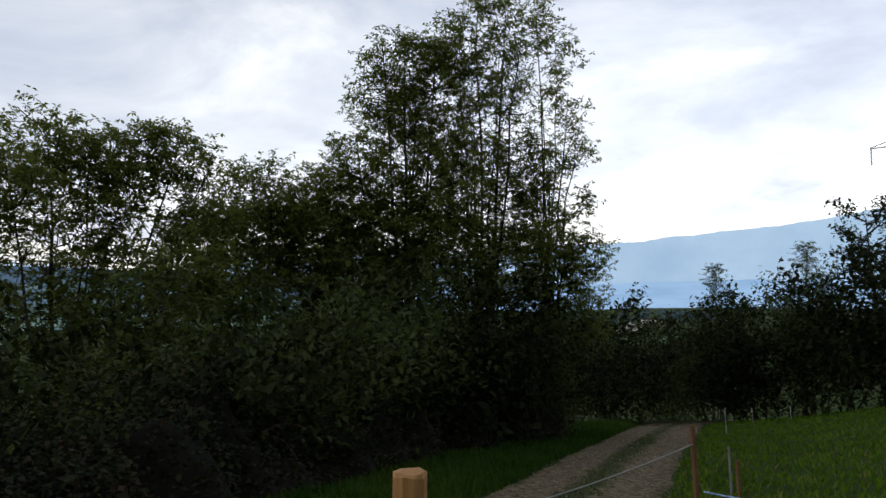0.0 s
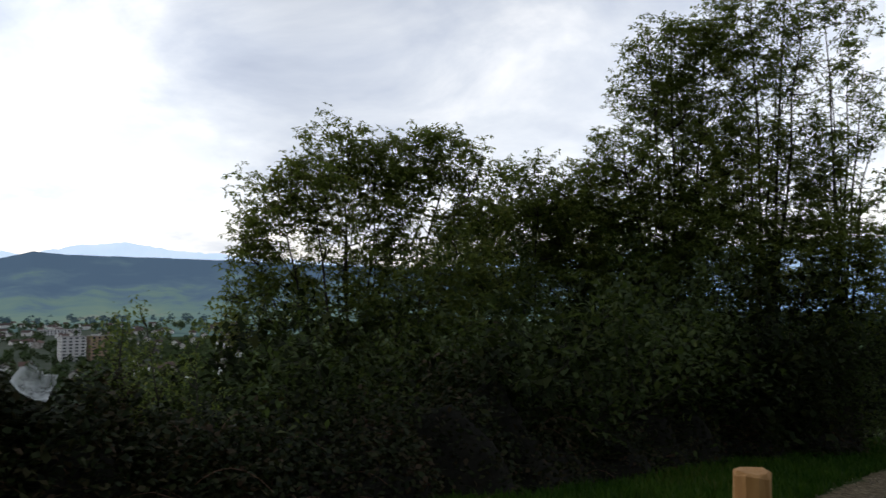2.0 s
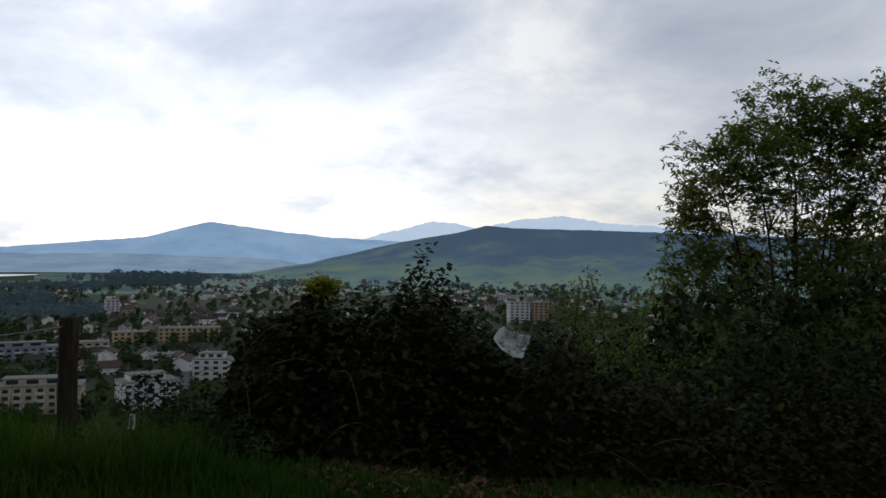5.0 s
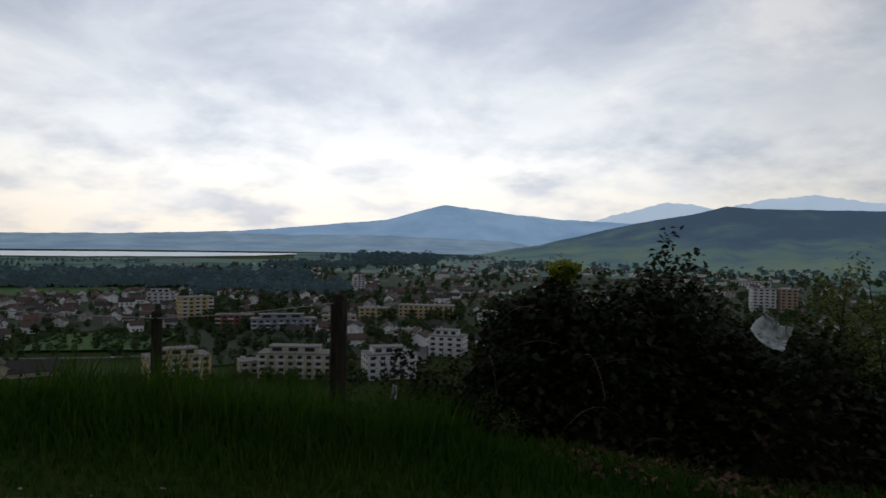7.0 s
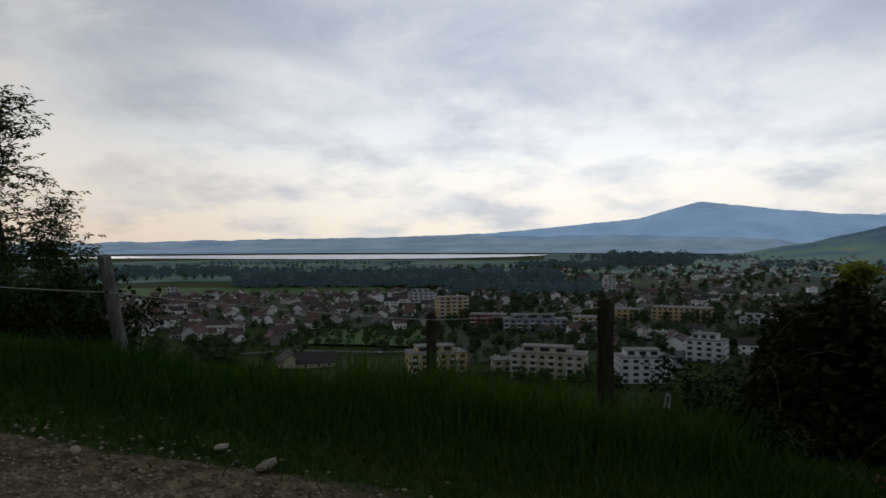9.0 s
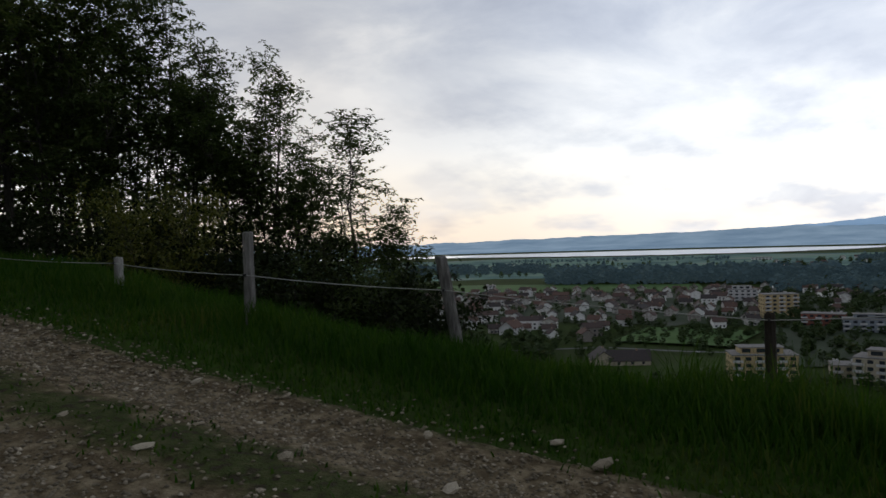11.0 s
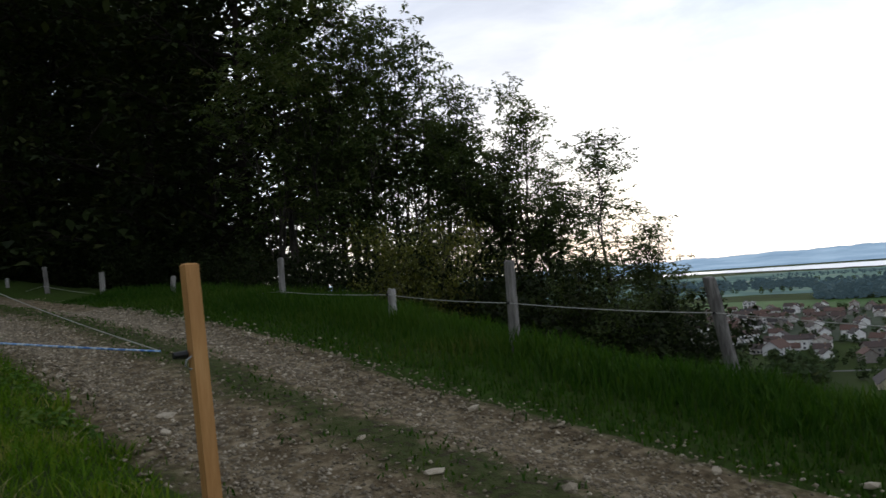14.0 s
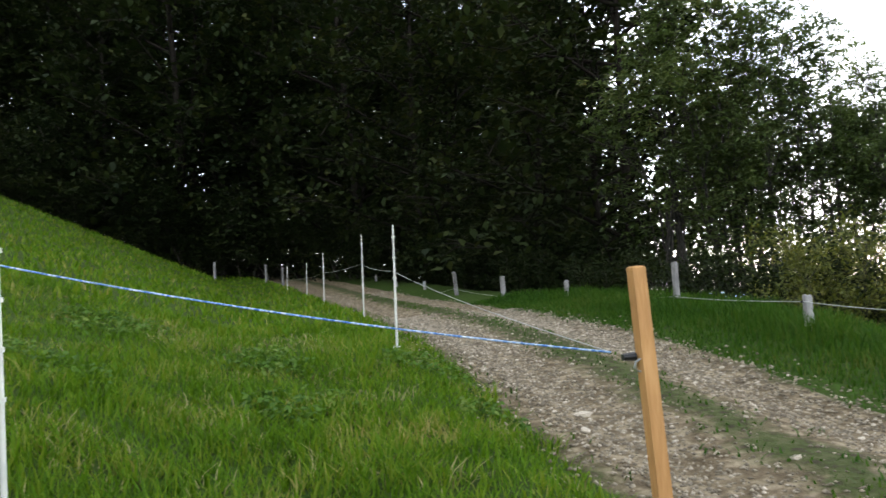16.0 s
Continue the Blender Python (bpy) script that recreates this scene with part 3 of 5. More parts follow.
def lobed_meshes(seed, lobes, clusters=60, rosettes=8, leaf=0.136, girth=0.07, spread=0.17, mat=None, foot=0.25):
    """Trunk and crown of a tree whose crown is built of lobes (x, y, z, radius, density): a stem runs up into
    each lobe, limbs and twigs leave the stems, and a tuft of compound leaves ends each twig."""
    rng = np.random.default_rng(seed)
    wood, nodes, tufts = [], [], []
    for x, y, z, r, dens in lobes:
        t = np.linspace(0, 1, 10)[:, None]
        a = rng.uniform(0, 2 * np.pi)
        p0 = np.array([math.cos(a) * foot, math.sin(a) * foot, -0.3])
        p2 = np.array([x, y, z + r * 0.55])
        p1 = np.array([x * 0.35, y * 0.35, z * 0.55])
        pts = p0 * (1 - t) ** 2 + p1 * 2 * t * (1 - t) + p2 * t * t + rng.normal(0, 0.05, (10, 3)) * (t > 0)
        wood.append(tube(pts, girth * (1 - 0.88 * t[:, 0]) * rng.uniform(0.75, 1.1), 6))
        nodes.append(pts[3:])
        n = max(6, int(clusters * r * r * dens))
        u = rng.normal(0, 1, (n, 3))
        u /= np.linalg.norm(u, axis=1)[:, None]
        lump = np.array([1 + 0.35 * noise.noise((float(q[0]) * 1.6 + seed, float(q[1]) * 1.6 + z, float(q[2]) * 1.6)) for q in u])
        tufts.append(np.array([x, y, z]) + u * (r * lump * rng.uniform(0.05, 1, n) ** 0.42)[:, None])
    tufts = np.concatenate(tufts)

    def reach(target, hold, r0, r1, sides):
        d = np.linalg.norm(hold - target, axis=1) + 2.0 * np.maximum(hold[:, 2] - target[2] + 0.25, 0)
        b = hold[int(np.argmin(d))]
        m = (b + target) / 2 + np.array([0, 0, -0.12]) * np.linalg.norm(target - b) + rng.normal(0, 0.04, 3)
        wood.append(tube([b, m, target], [r0, (r0 + r1) / 2, r1], sides))
        return np.array([b + (m - b) * f for f in (0.5, 1.0)] + [m + (target - m) * f for f in (0.5, 1.0)])
    hold = np.concatenate(nodes)
    limbs = [reach(c, hold, girth * 0.26, 0.008, 4) for c in tufts[rng.permutation(len(tufts))[:len(tufts) // 9]]]
    hold = np.concatenate([hold] + limbs)
    for c in tufts:
        reach(c, hold, 0.010, 0.004, 3)
    c = np.repeat(tufts, rosettes, axis=0) + rng.normal(0, spread, (len(tufts) * rosettes, 3)) * np.array([1, 1, 0.8])
    return mesh_of("trunk", *joined(wood), M_BARK), mesh_of("crown", *sprays(c, leaf, rng), mat or M_LEAF)


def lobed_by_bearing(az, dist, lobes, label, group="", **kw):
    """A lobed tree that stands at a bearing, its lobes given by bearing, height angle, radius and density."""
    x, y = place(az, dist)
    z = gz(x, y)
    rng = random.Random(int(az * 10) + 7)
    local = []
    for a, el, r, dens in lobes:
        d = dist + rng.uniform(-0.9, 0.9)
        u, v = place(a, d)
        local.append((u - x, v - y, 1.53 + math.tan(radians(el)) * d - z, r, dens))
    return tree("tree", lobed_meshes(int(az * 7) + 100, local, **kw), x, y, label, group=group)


def column(seed, height, lean, wide, low=0.36):
    """Lobes of a slender upright crown."""
    r = random.Random(seed)
    out = []
    for k in range(9):
        f = k / 8
        z = height * (low + (0.95 - low) * f)
        a = r.uniform(0, 6.28)
        w = wide * (0.75 + 0.5 * math.sin(math.pi * min(1, f * 0.9 + 0.15))) * (1 - 0.45 * f)
        out.append((math.cos(a) * w * 0.7 + lean * f, math.sin(a) * w * 0.7, z, w, 0.4 + 0.6 * min(1.0, 1.8 * f)))
    return out


SLIM = [lobed_meshes(31, column(1, 9.0, 0.2, 0.95), clusters=54, rosettes=6, leaf=0.132, mat=M_LEAF_ALDER, girth=0.05, foot=0.45),
        lobed_meshes(32, column(2, 9.0, -0.2, 1.05), clusters=48, rosettes=6, leaf=0.132, mat=M_LEAF_ALDER, girth=0.05, foot=0.5),
        lobed_meshes(33, column(3, 9.0, 0.0, 0.9, 0.42), clusters=50, rosettes=6, leaf=0.132, mat=M_LEAF_ALDER, girth=0.05, foot=0.4)]
ROUND = lobed_meshes(34, [(0, 0, 3.2, 1.25, 1), (-0.7, 0.3, 4.2, 1.1, 0.9), (0.7, -0.2, 4.0, 1.1, 0.9), (0.1, 0.5, 5.6, 1.1, 0.9), (-0.2, -0.5, 6.7, 0.95, 0.8), (0.1, 0.1, 7.7, 0.75, 0.8), (0, 0, 8.5, 0.45, 1), (0.2, 0.7, 2.2, 1.0, 0.8)],
                     clusters=48, rosettes=7, leaf=0.13, mat=M_LEAF_ALDER, girth=0.05, foot=0.4)
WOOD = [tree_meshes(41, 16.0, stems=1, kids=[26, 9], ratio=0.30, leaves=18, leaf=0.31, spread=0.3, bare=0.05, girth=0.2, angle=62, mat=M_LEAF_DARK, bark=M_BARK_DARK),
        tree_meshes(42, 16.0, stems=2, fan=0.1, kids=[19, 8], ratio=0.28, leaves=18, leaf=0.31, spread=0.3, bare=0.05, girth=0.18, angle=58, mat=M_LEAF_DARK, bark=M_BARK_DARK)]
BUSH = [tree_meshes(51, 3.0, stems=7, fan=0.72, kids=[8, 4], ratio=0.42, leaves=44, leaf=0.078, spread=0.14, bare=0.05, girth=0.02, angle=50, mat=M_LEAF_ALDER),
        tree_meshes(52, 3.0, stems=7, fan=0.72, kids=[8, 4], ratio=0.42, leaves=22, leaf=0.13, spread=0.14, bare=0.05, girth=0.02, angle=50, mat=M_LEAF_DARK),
        tree_meshes(53, 3.0, stems=7, fan=0.72, kids=[8, 4], ratio=0.42, leaves=42, leaf=0.095, spread=0.14, bare=0.05, girth=0.02, angle=50, mat=M_LEAF_YELLOW)]
SAPLING = tree_meshes(61, 2.4, stems=1, kids=[14, 4], ratio=0.22, leaves=16, leaf=0.038, spread=0.05, bare=0.1, girth=0.016, angle=55, cone=True)


def by_bearing(name, meshes, tall, az, dist, top_el, label, turn, group="", squash=1.0, category="tree"):
    x, y = place(az, dist)
    size = from_top(x, y, dist, top_el) / tall
    return tree(name, meshes, x, y, label, turn, size, group, category, squash=squash)


T_BROAD = "many-stemmed green ash tree above the brambles"
T_TALL = "tall thin-crowned ash tree with bare upright stems"
T_SLIM = "slender dark many-stemmed alder behind the wire fence"
T_WOOD = "dark dense forest tree at the meadow's edge"
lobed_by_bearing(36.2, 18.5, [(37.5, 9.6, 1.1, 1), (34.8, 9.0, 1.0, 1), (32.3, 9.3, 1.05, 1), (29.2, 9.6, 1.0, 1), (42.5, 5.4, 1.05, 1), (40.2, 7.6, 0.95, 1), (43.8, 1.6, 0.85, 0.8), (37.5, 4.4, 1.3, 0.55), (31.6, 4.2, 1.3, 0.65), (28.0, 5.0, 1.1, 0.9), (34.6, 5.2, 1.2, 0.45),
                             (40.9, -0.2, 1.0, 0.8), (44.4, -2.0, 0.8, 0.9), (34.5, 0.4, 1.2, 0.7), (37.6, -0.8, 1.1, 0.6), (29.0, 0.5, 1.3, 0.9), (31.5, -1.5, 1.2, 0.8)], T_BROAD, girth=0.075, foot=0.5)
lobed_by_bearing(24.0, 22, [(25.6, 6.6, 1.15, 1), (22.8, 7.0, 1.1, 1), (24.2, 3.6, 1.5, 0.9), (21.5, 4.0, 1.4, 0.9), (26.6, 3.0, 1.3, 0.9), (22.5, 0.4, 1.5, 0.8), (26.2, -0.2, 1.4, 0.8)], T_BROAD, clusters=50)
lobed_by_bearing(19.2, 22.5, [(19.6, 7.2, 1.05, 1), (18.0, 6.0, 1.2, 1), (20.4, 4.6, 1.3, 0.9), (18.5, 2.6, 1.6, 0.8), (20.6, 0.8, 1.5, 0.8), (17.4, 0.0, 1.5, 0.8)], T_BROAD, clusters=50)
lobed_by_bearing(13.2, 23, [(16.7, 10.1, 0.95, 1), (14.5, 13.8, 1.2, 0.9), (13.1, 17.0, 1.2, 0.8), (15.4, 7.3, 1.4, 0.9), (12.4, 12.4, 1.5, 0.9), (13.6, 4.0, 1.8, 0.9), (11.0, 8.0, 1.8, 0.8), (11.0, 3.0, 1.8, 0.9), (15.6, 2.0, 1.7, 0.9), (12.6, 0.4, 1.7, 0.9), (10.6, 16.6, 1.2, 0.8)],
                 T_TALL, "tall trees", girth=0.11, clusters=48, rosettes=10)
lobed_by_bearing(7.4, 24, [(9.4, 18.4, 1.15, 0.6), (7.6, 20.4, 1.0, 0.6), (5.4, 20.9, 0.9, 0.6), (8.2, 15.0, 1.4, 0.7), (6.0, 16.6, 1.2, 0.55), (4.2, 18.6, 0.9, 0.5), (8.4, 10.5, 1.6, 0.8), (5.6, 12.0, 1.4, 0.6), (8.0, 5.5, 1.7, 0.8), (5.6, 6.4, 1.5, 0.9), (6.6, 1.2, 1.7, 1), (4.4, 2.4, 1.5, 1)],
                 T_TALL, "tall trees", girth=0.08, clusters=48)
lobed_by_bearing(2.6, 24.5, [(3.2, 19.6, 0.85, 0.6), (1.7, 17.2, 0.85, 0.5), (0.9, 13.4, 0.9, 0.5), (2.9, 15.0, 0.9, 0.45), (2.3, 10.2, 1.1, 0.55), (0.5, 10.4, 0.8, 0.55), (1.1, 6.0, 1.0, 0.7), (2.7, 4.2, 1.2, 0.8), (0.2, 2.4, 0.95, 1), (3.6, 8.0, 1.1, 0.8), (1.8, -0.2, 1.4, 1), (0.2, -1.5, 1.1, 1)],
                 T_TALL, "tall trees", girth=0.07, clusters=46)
for az, d, el, k, turn in ((13, 20, 1.5, 1, 0), (9, 21, 0.5, 1, 50), (5, 23, -0.5, 0, 90), (2, 26, -1.2, 1, 130), (17, 19, 3.5, 0, 20), (21.5, 17.5, 3.0, 0, 77), (26, 17, 2.4, 0, 160), (31, 15, -1.8, 1, 210),
                           (44.5, 12.5, -1.8, 0, 15), (40.5, 13, -2.0, 0, 66), (36, 14, -1.0, 1, 123), (0.5, 34, -0.3, 1, 12), (-3, 36, -2.6, 1, 80), (-6, 40, -2.2, 0, 140), (-9.5, 42, -1.0, 1, 33),
                           (-12.5, 40, 0.2, 1, 77), (-16, 40, 1.5, 0, 190), (-19, 38, 3.0, 1, 260), (-23, 38, 4.0, 1, 310)):
    by_bearing("bush", BUSH[k], 3, az, d, el, "dense dark green shrub beside the track", turn, "shrubs", category="shrub")
by_bearing("tree", ROUND, 9, -9.3, 46, 2.2, "dark rounded tree at the track's bend", 45)
by_bearing("tree", ROUND, 9, -15.2, 48, 3.6, "dark tree at the pasture's lower edge", 45)
by_bearing("tree", WOOD[0], 16, -19.5, 50, 6.0, T_WOOD, 5, "forest")
by_bearing("tree", WOOD[1], 16, -23.5, 48, 7.5, T_WOOD, 95, "forest")
for az, d, el in ((49.0, 9.0, -0.8), (50.3, 9.6, -2.2), (52.8, 8.8, -1.5), (51.2, 8.4, -3.6), (47.6, 10, -2.5)):
    by_bearing("sapling", SAPLING, 2.4, az, d, el, "young upright sapling rising out of the brambles", az * 40, "saplings", category="tree")

# trees beyond the fence, falling in height towards the valley
by_bearing("tree", ROUND, 9, 127.4, 15, 9.9, T_SLIM, 0, "alders", squash=1.35)
for az, d, el, k, turn in ((123.6, 14.5, 3.0, 1, 80), (130.6, 17, 9.0, 2, 30), (133.3, 16, 14.4, 0, 200), (136.2, 16.5, 14.7, 1, 110), (139.6, 17, 18.3, 2, 300), (141.8, 17.5, 17.0, 0, 40), (143.6, 18, 20.5, 1, 20), (147.0, 18, 22.5, 2, 150),
                           (138.2, 21, 14.5, 0, 45), (145.0, 21, 20.0, 1, 10), (150.5, 19, 24.0, 0, 260)):
    by_bearing("tree", SLIM[k], 9, az, d, el, T_SLIM, turn, "alders", squash=0.8 if az < 128 else 1.05)
by_bearing("bush", BUSH[2], 3, 140.4, 12.5, 4.2, "yellow-green leafy shrub behind the fence", 20, squash=0.72, category="shrub")
for az, d, el, k in ((123.5, 12, -2.8, 1), (126, 12, -1.2, 1), (129, 12, -0.5, 0), (132.5, 11.8, 0.5, 1), (136, 13.5, 1.8, 1), (139.5, 15.5, 2.6, 1), (142.5, 14, 2.8, 1), (147, 15, 2.8, 1), (151, 16, 3.0, 1), (155.5, 18, 3.4, 1), (160, 21, 4, 1), (165, 25, 4.5, 1)):
    by_bearing("bush", BUSH[k], 3, az, d, el, "dark undergrowth shrub behind the fence", az * 31, "undergrowth", category="shrub")
FR = random.Random(5)
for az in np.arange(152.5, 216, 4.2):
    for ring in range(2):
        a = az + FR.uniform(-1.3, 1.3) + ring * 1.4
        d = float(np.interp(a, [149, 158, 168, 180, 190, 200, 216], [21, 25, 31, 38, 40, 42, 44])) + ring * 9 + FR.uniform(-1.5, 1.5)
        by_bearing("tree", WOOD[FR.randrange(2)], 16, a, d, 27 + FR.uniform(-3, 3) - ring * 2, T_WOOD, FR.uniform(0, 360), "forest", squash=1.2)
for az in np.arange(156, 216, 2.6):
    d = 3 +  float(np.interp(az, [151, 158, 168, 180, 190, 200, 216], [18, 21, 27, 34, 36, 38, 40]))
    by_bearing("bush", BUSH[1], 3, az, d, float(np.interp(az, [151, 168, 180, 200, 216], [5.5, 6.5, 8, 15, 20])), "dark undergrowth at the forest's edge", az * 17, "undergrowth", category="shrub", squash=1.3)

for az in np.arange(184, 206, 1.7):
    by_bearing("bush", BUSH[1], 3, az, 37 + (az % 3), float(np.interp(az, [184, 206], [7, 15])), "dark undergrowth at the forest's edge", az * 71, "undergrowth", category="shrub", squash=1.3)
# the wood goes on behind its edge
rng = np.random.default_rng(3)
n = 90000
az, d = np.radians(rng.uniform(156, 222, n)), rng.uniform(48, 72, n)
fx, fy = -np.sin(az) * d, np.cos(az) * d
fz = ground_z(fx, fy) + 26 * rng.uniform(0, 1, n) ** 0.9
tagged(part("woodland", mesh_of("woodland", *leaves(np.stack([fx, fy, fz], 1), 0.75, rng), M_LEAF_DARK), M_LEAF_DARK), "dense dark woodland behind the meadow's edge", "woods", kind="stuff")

# ---- bramble bank ----
def bramble(az, dist, rx, ry, top, n, seed):
    x0, y0 = place(az, dist)
    base = gz(x0, y0)
    h = top - base
    rng = np.random.default_rng(seed)
    th = empty("bramble_bush", pose(x0, y0, base, 0, 0, az), "tangled dark bramble bush with dying brown canes", "bramble", "bramble bank")

    def lift(u, v):
        f = np.clip(1 - (u / rx) ** 2 - (v / ry) ** 2, 0, 1) ** 0.55
        lump = np.array([noise.noise((a * 1.1 + seed, b * 1.1, 0.3)) + 0.5 * noise.noise((a * 2.7, b * 2.7 + seed, 1.0)) for a, b in zip(np.ravel(u), np.ravel(v))]).reshape(np.shape(u))
        return f * h * (0.86 + 0.34 * lump)
    k = 22
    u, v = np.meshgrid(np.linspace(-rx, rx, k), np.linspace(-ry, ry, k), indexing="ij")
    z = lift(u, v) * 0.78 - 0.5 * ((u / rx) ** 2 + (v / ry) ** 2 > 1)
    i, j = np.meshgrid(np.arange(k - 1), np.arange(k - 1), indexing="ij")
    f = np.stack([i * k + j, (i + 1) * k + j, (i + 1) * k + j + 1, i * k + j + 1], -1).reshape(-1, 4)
    # dark core shell under the leaves, standing in for the bush's inner shade
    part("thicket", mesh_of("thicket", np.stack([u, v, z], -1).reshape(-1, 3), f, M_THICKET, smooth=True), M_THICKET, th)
    r, a = np.sqrt(rng.uniform(0, 1, n)), rng.uniform(0, 2 * np.pi, n)
    u, v = r * np.cos(a) * rx, r * np.sin(a) * ry
    c = np.stack([u, v, lift(u, v) * rng.uniform(0.74, 1.05, n) + rng.normal(0, 0.05, n)], 1)
    part("foliage", mesh_of("foliage", *leaves(c, 0.085, rng, droop=0.1, ratio=0.8), M_BRAMBLE), M_BRAMBLE, th)
    for q in range(22):
        a, b = rng.uniform(-rx, rx) * 0.8, rng.uniform(-ry, ry) * 0.8
        z0 = float(lift(np.array([a]), np.array([b]))[0])
        t, s = np.linspace(0, 1, 7), rng.uniform(0.5, 1.1)
        g = rng.uniform(0, 2 * np.pi)
        pts = np.stack([a + np.cos(g) * t * s, b + np.sin(g) * t * s, z0 * 0.8 + s * (1.1 * t - 1.15 * t * t)], 1)
        part("cane", mesh_of("cane", *tube(pts, np.linspace(0.0045, 0.002, 7), 4), M_CANE), M_CANE, th, "arching dry brown cane")
    return th


M_CANE = plain("dry_bramble_cane", (0.16, 0.085, 0.055), rough=0.8, var=0.4)
for k, (az, d, rx, ry, top) in enumerate([(71.6, 8.0, 0.9, 1.2, 1.18), (67.8, 8.3, 1.15, 1.6, 1.40), (62.5, 8.4, 1.4, 1.6, 1.28), (57, 8.4, 1.4, 1.6, 0.95), (51.5, 8.7, 1.5, 1.6, 0.45), (46, 9.3, 1.6, 1.7, 0.4), (39.5, 10.2, 1.8, 1.9, 0.5),
                                          (33, 11.6, 2.0, 2.0, 0.55), (27, 13.0, 2.1, 2.0, 0.45), (21.5, 14.8, 2.1, 2.0, 0.25), (16.5, 17, 2.1, 2.0, 0.1), (11.5, 19.5, 2.1, 2.0, -0.2), (6.5, 22.5, 2.1, 2.0, -0.8)]):
    bramble(az, d, rx, ry, top, 9500 if d < 11 else 6500, 70 + k)

for az, d, el, k in ((74.8, 7.9, -7.0, 1), (77.2, 7.6, -9.2, 0), (79.5, 7.7, -9.8, 1), (82.2, 7.6, -10.8, 0)):
    by_bearing("bush", BUSH[k], 3, az, d, el, "low scraggly scrub at the bramble bank's end", az * 53, "scrub", category="shrub", squash=1.2)


# ---- fences ----
def wooden_post(name, x, y, top, wide, label, mat, lean=(0.0, 0.0), round_post=True, category="fence post", group="", bury=0.25):
    base = gz(x, y)
    h = top - base
    th = empty(name, pose(x, y, base), label, category, group)
    bm = bmesh.new()
    n = 9 if round_post else 4
    rng = random.Random(int(x * 100) + int(y * 10))
    levels = 8
    rings = []
    for k in range(levels + 1):
        f = k / levels
        z = -bury + (h + bury) * f
        ring = []
        for q in range(n):
            a = 2 * math.pi * (q + 0.5) / n
            r = wide / 2 * (1.0 if round_post else 1.35) * (1 + (0.07 * rng.uniform(-1, 1) if round_post else 0.01 * rng.uniform(-1, 1))) * (1.04 - 0.08 * f)
            ring.append(bm.verts.new((math.cos(a) * r + lean[0] * f, math.sin(a) * r + lean[1] * f, z + (rng.uniform(-0.02, 0.015) if k == levels and round_post else 0))))
        rings.append(ring)
    for a, b in zip(rings, rings[1:]):
        for q in range(n):
            bm.faces.new((a[q], a[(q + 1) % n], b[(q + 1) % n], b[q]))
    cap = bm.faces.new(rings[-1])
    bm.faces.new(rings[0][::-1])
    bmesh.ops.bevel(bm, geom=list(cap.edges), offset=min(0.012, wide * 0.12), segments=1, affect="EDGES")
    part("post_shaft", bm, mat, th)
    return th


def insulator(th, x, y, z):
    bm = bmesh.new()
    bmesh.ops.create_cone(bm, cap_ends=True, segments=8, radius1=0.016, radius2=0.012, depth=0.05, matrix=Matrix.Translation((x, y, z)) @ Euler((0, radians(90), 0)).to_matrix().to_4x4())
    ob = part("insulator", bm, M_BLACK, th, "small black plastic insulator")
    return ob


OLD = "weathered grey wooden fence post on the grass verge"
FENCE = [(86.3, 7.0, -4.4, 0.15, 0, 0), (98.6, 7.6, -5.5, 0.10, 0, 0), (118.8, 7.97, -1.2, 0.125, 0.14, -0.23), (134.2, 7.8, 0.95, 0.105, 0.02, 0.02), (142.8, 9.2, -0.5, 0.10, 0, 0), (150.7, 12.3, 2.2, 0.10, 0, 0), (158.2, 15, 1.4, 0.10, 0, 0),
         (162.8, 17, 1.95, 0.11, 0, 0), (166.2, 20, 2.5, 0.11, 0.05, 0), (168.6, 23, 1.9, 0.10, 0, 0), (170.6, 26, 2.4, 0.10, 0.1, 0), (172.2, 30, 2.6, 0.10, 0, 0)]
tops = []
for az, d, el, wide, lx, ly in FENCE:
    x, y = place(az, d)
    top = 1.55 + math.tan(radians(el)) * d
    # posts below bearing 100 stand backlit, so their shade is in the colour
    th = wooden_post("fence_post", x, y, top, wide, "wooden fence post in the tall grass, coloured dark as backlit" if az < 100 else OLD if abs(ly) < 0.1 else "leaning cracked grey wooden fence post", M_POST_BACKLIT if az < 100 else M_POST_OLD, (lx, ly), group="old fence")
    wz = top - {86.3: 0.06, 98.6: 0.06, 118.8: 0.34, 134.2: 0.41, 142.8: 0.07, 150.7: 0.52}.get(az, 0.44)
    insulator(th, lx * 0.8 + 0.05, ly * 0.8, wz - gz(x, y))
    tops.append((x + lx * 0.8 + 0.06, y + ly * 0.8, wz))


def cord(name, points, radius, mat, label, sag=0.02, group=""):
    pts = []
    for a, b in zip(points, points[1:]):
        a, b = np.array(a), np.array(b)
        for f in np.linspace(0, 1, 14)[:-1]:
            p = a + (b - a) * f
            p[2] -= sag * 4 * f * (1 - f)
            pts.append(p)
    pts.append(np.array(points[-1]))
    me = mesh_of(name, *tube(pts, [radius] * len(pts), 5), mat, smooth=True)
    return tagged(part(name, me, mat), label, "fence wire", group)


cord("fence_wire", tops, 0.0045, M_WIRE, "thin pale electric fence wire strung between grey posts", group="old fence")

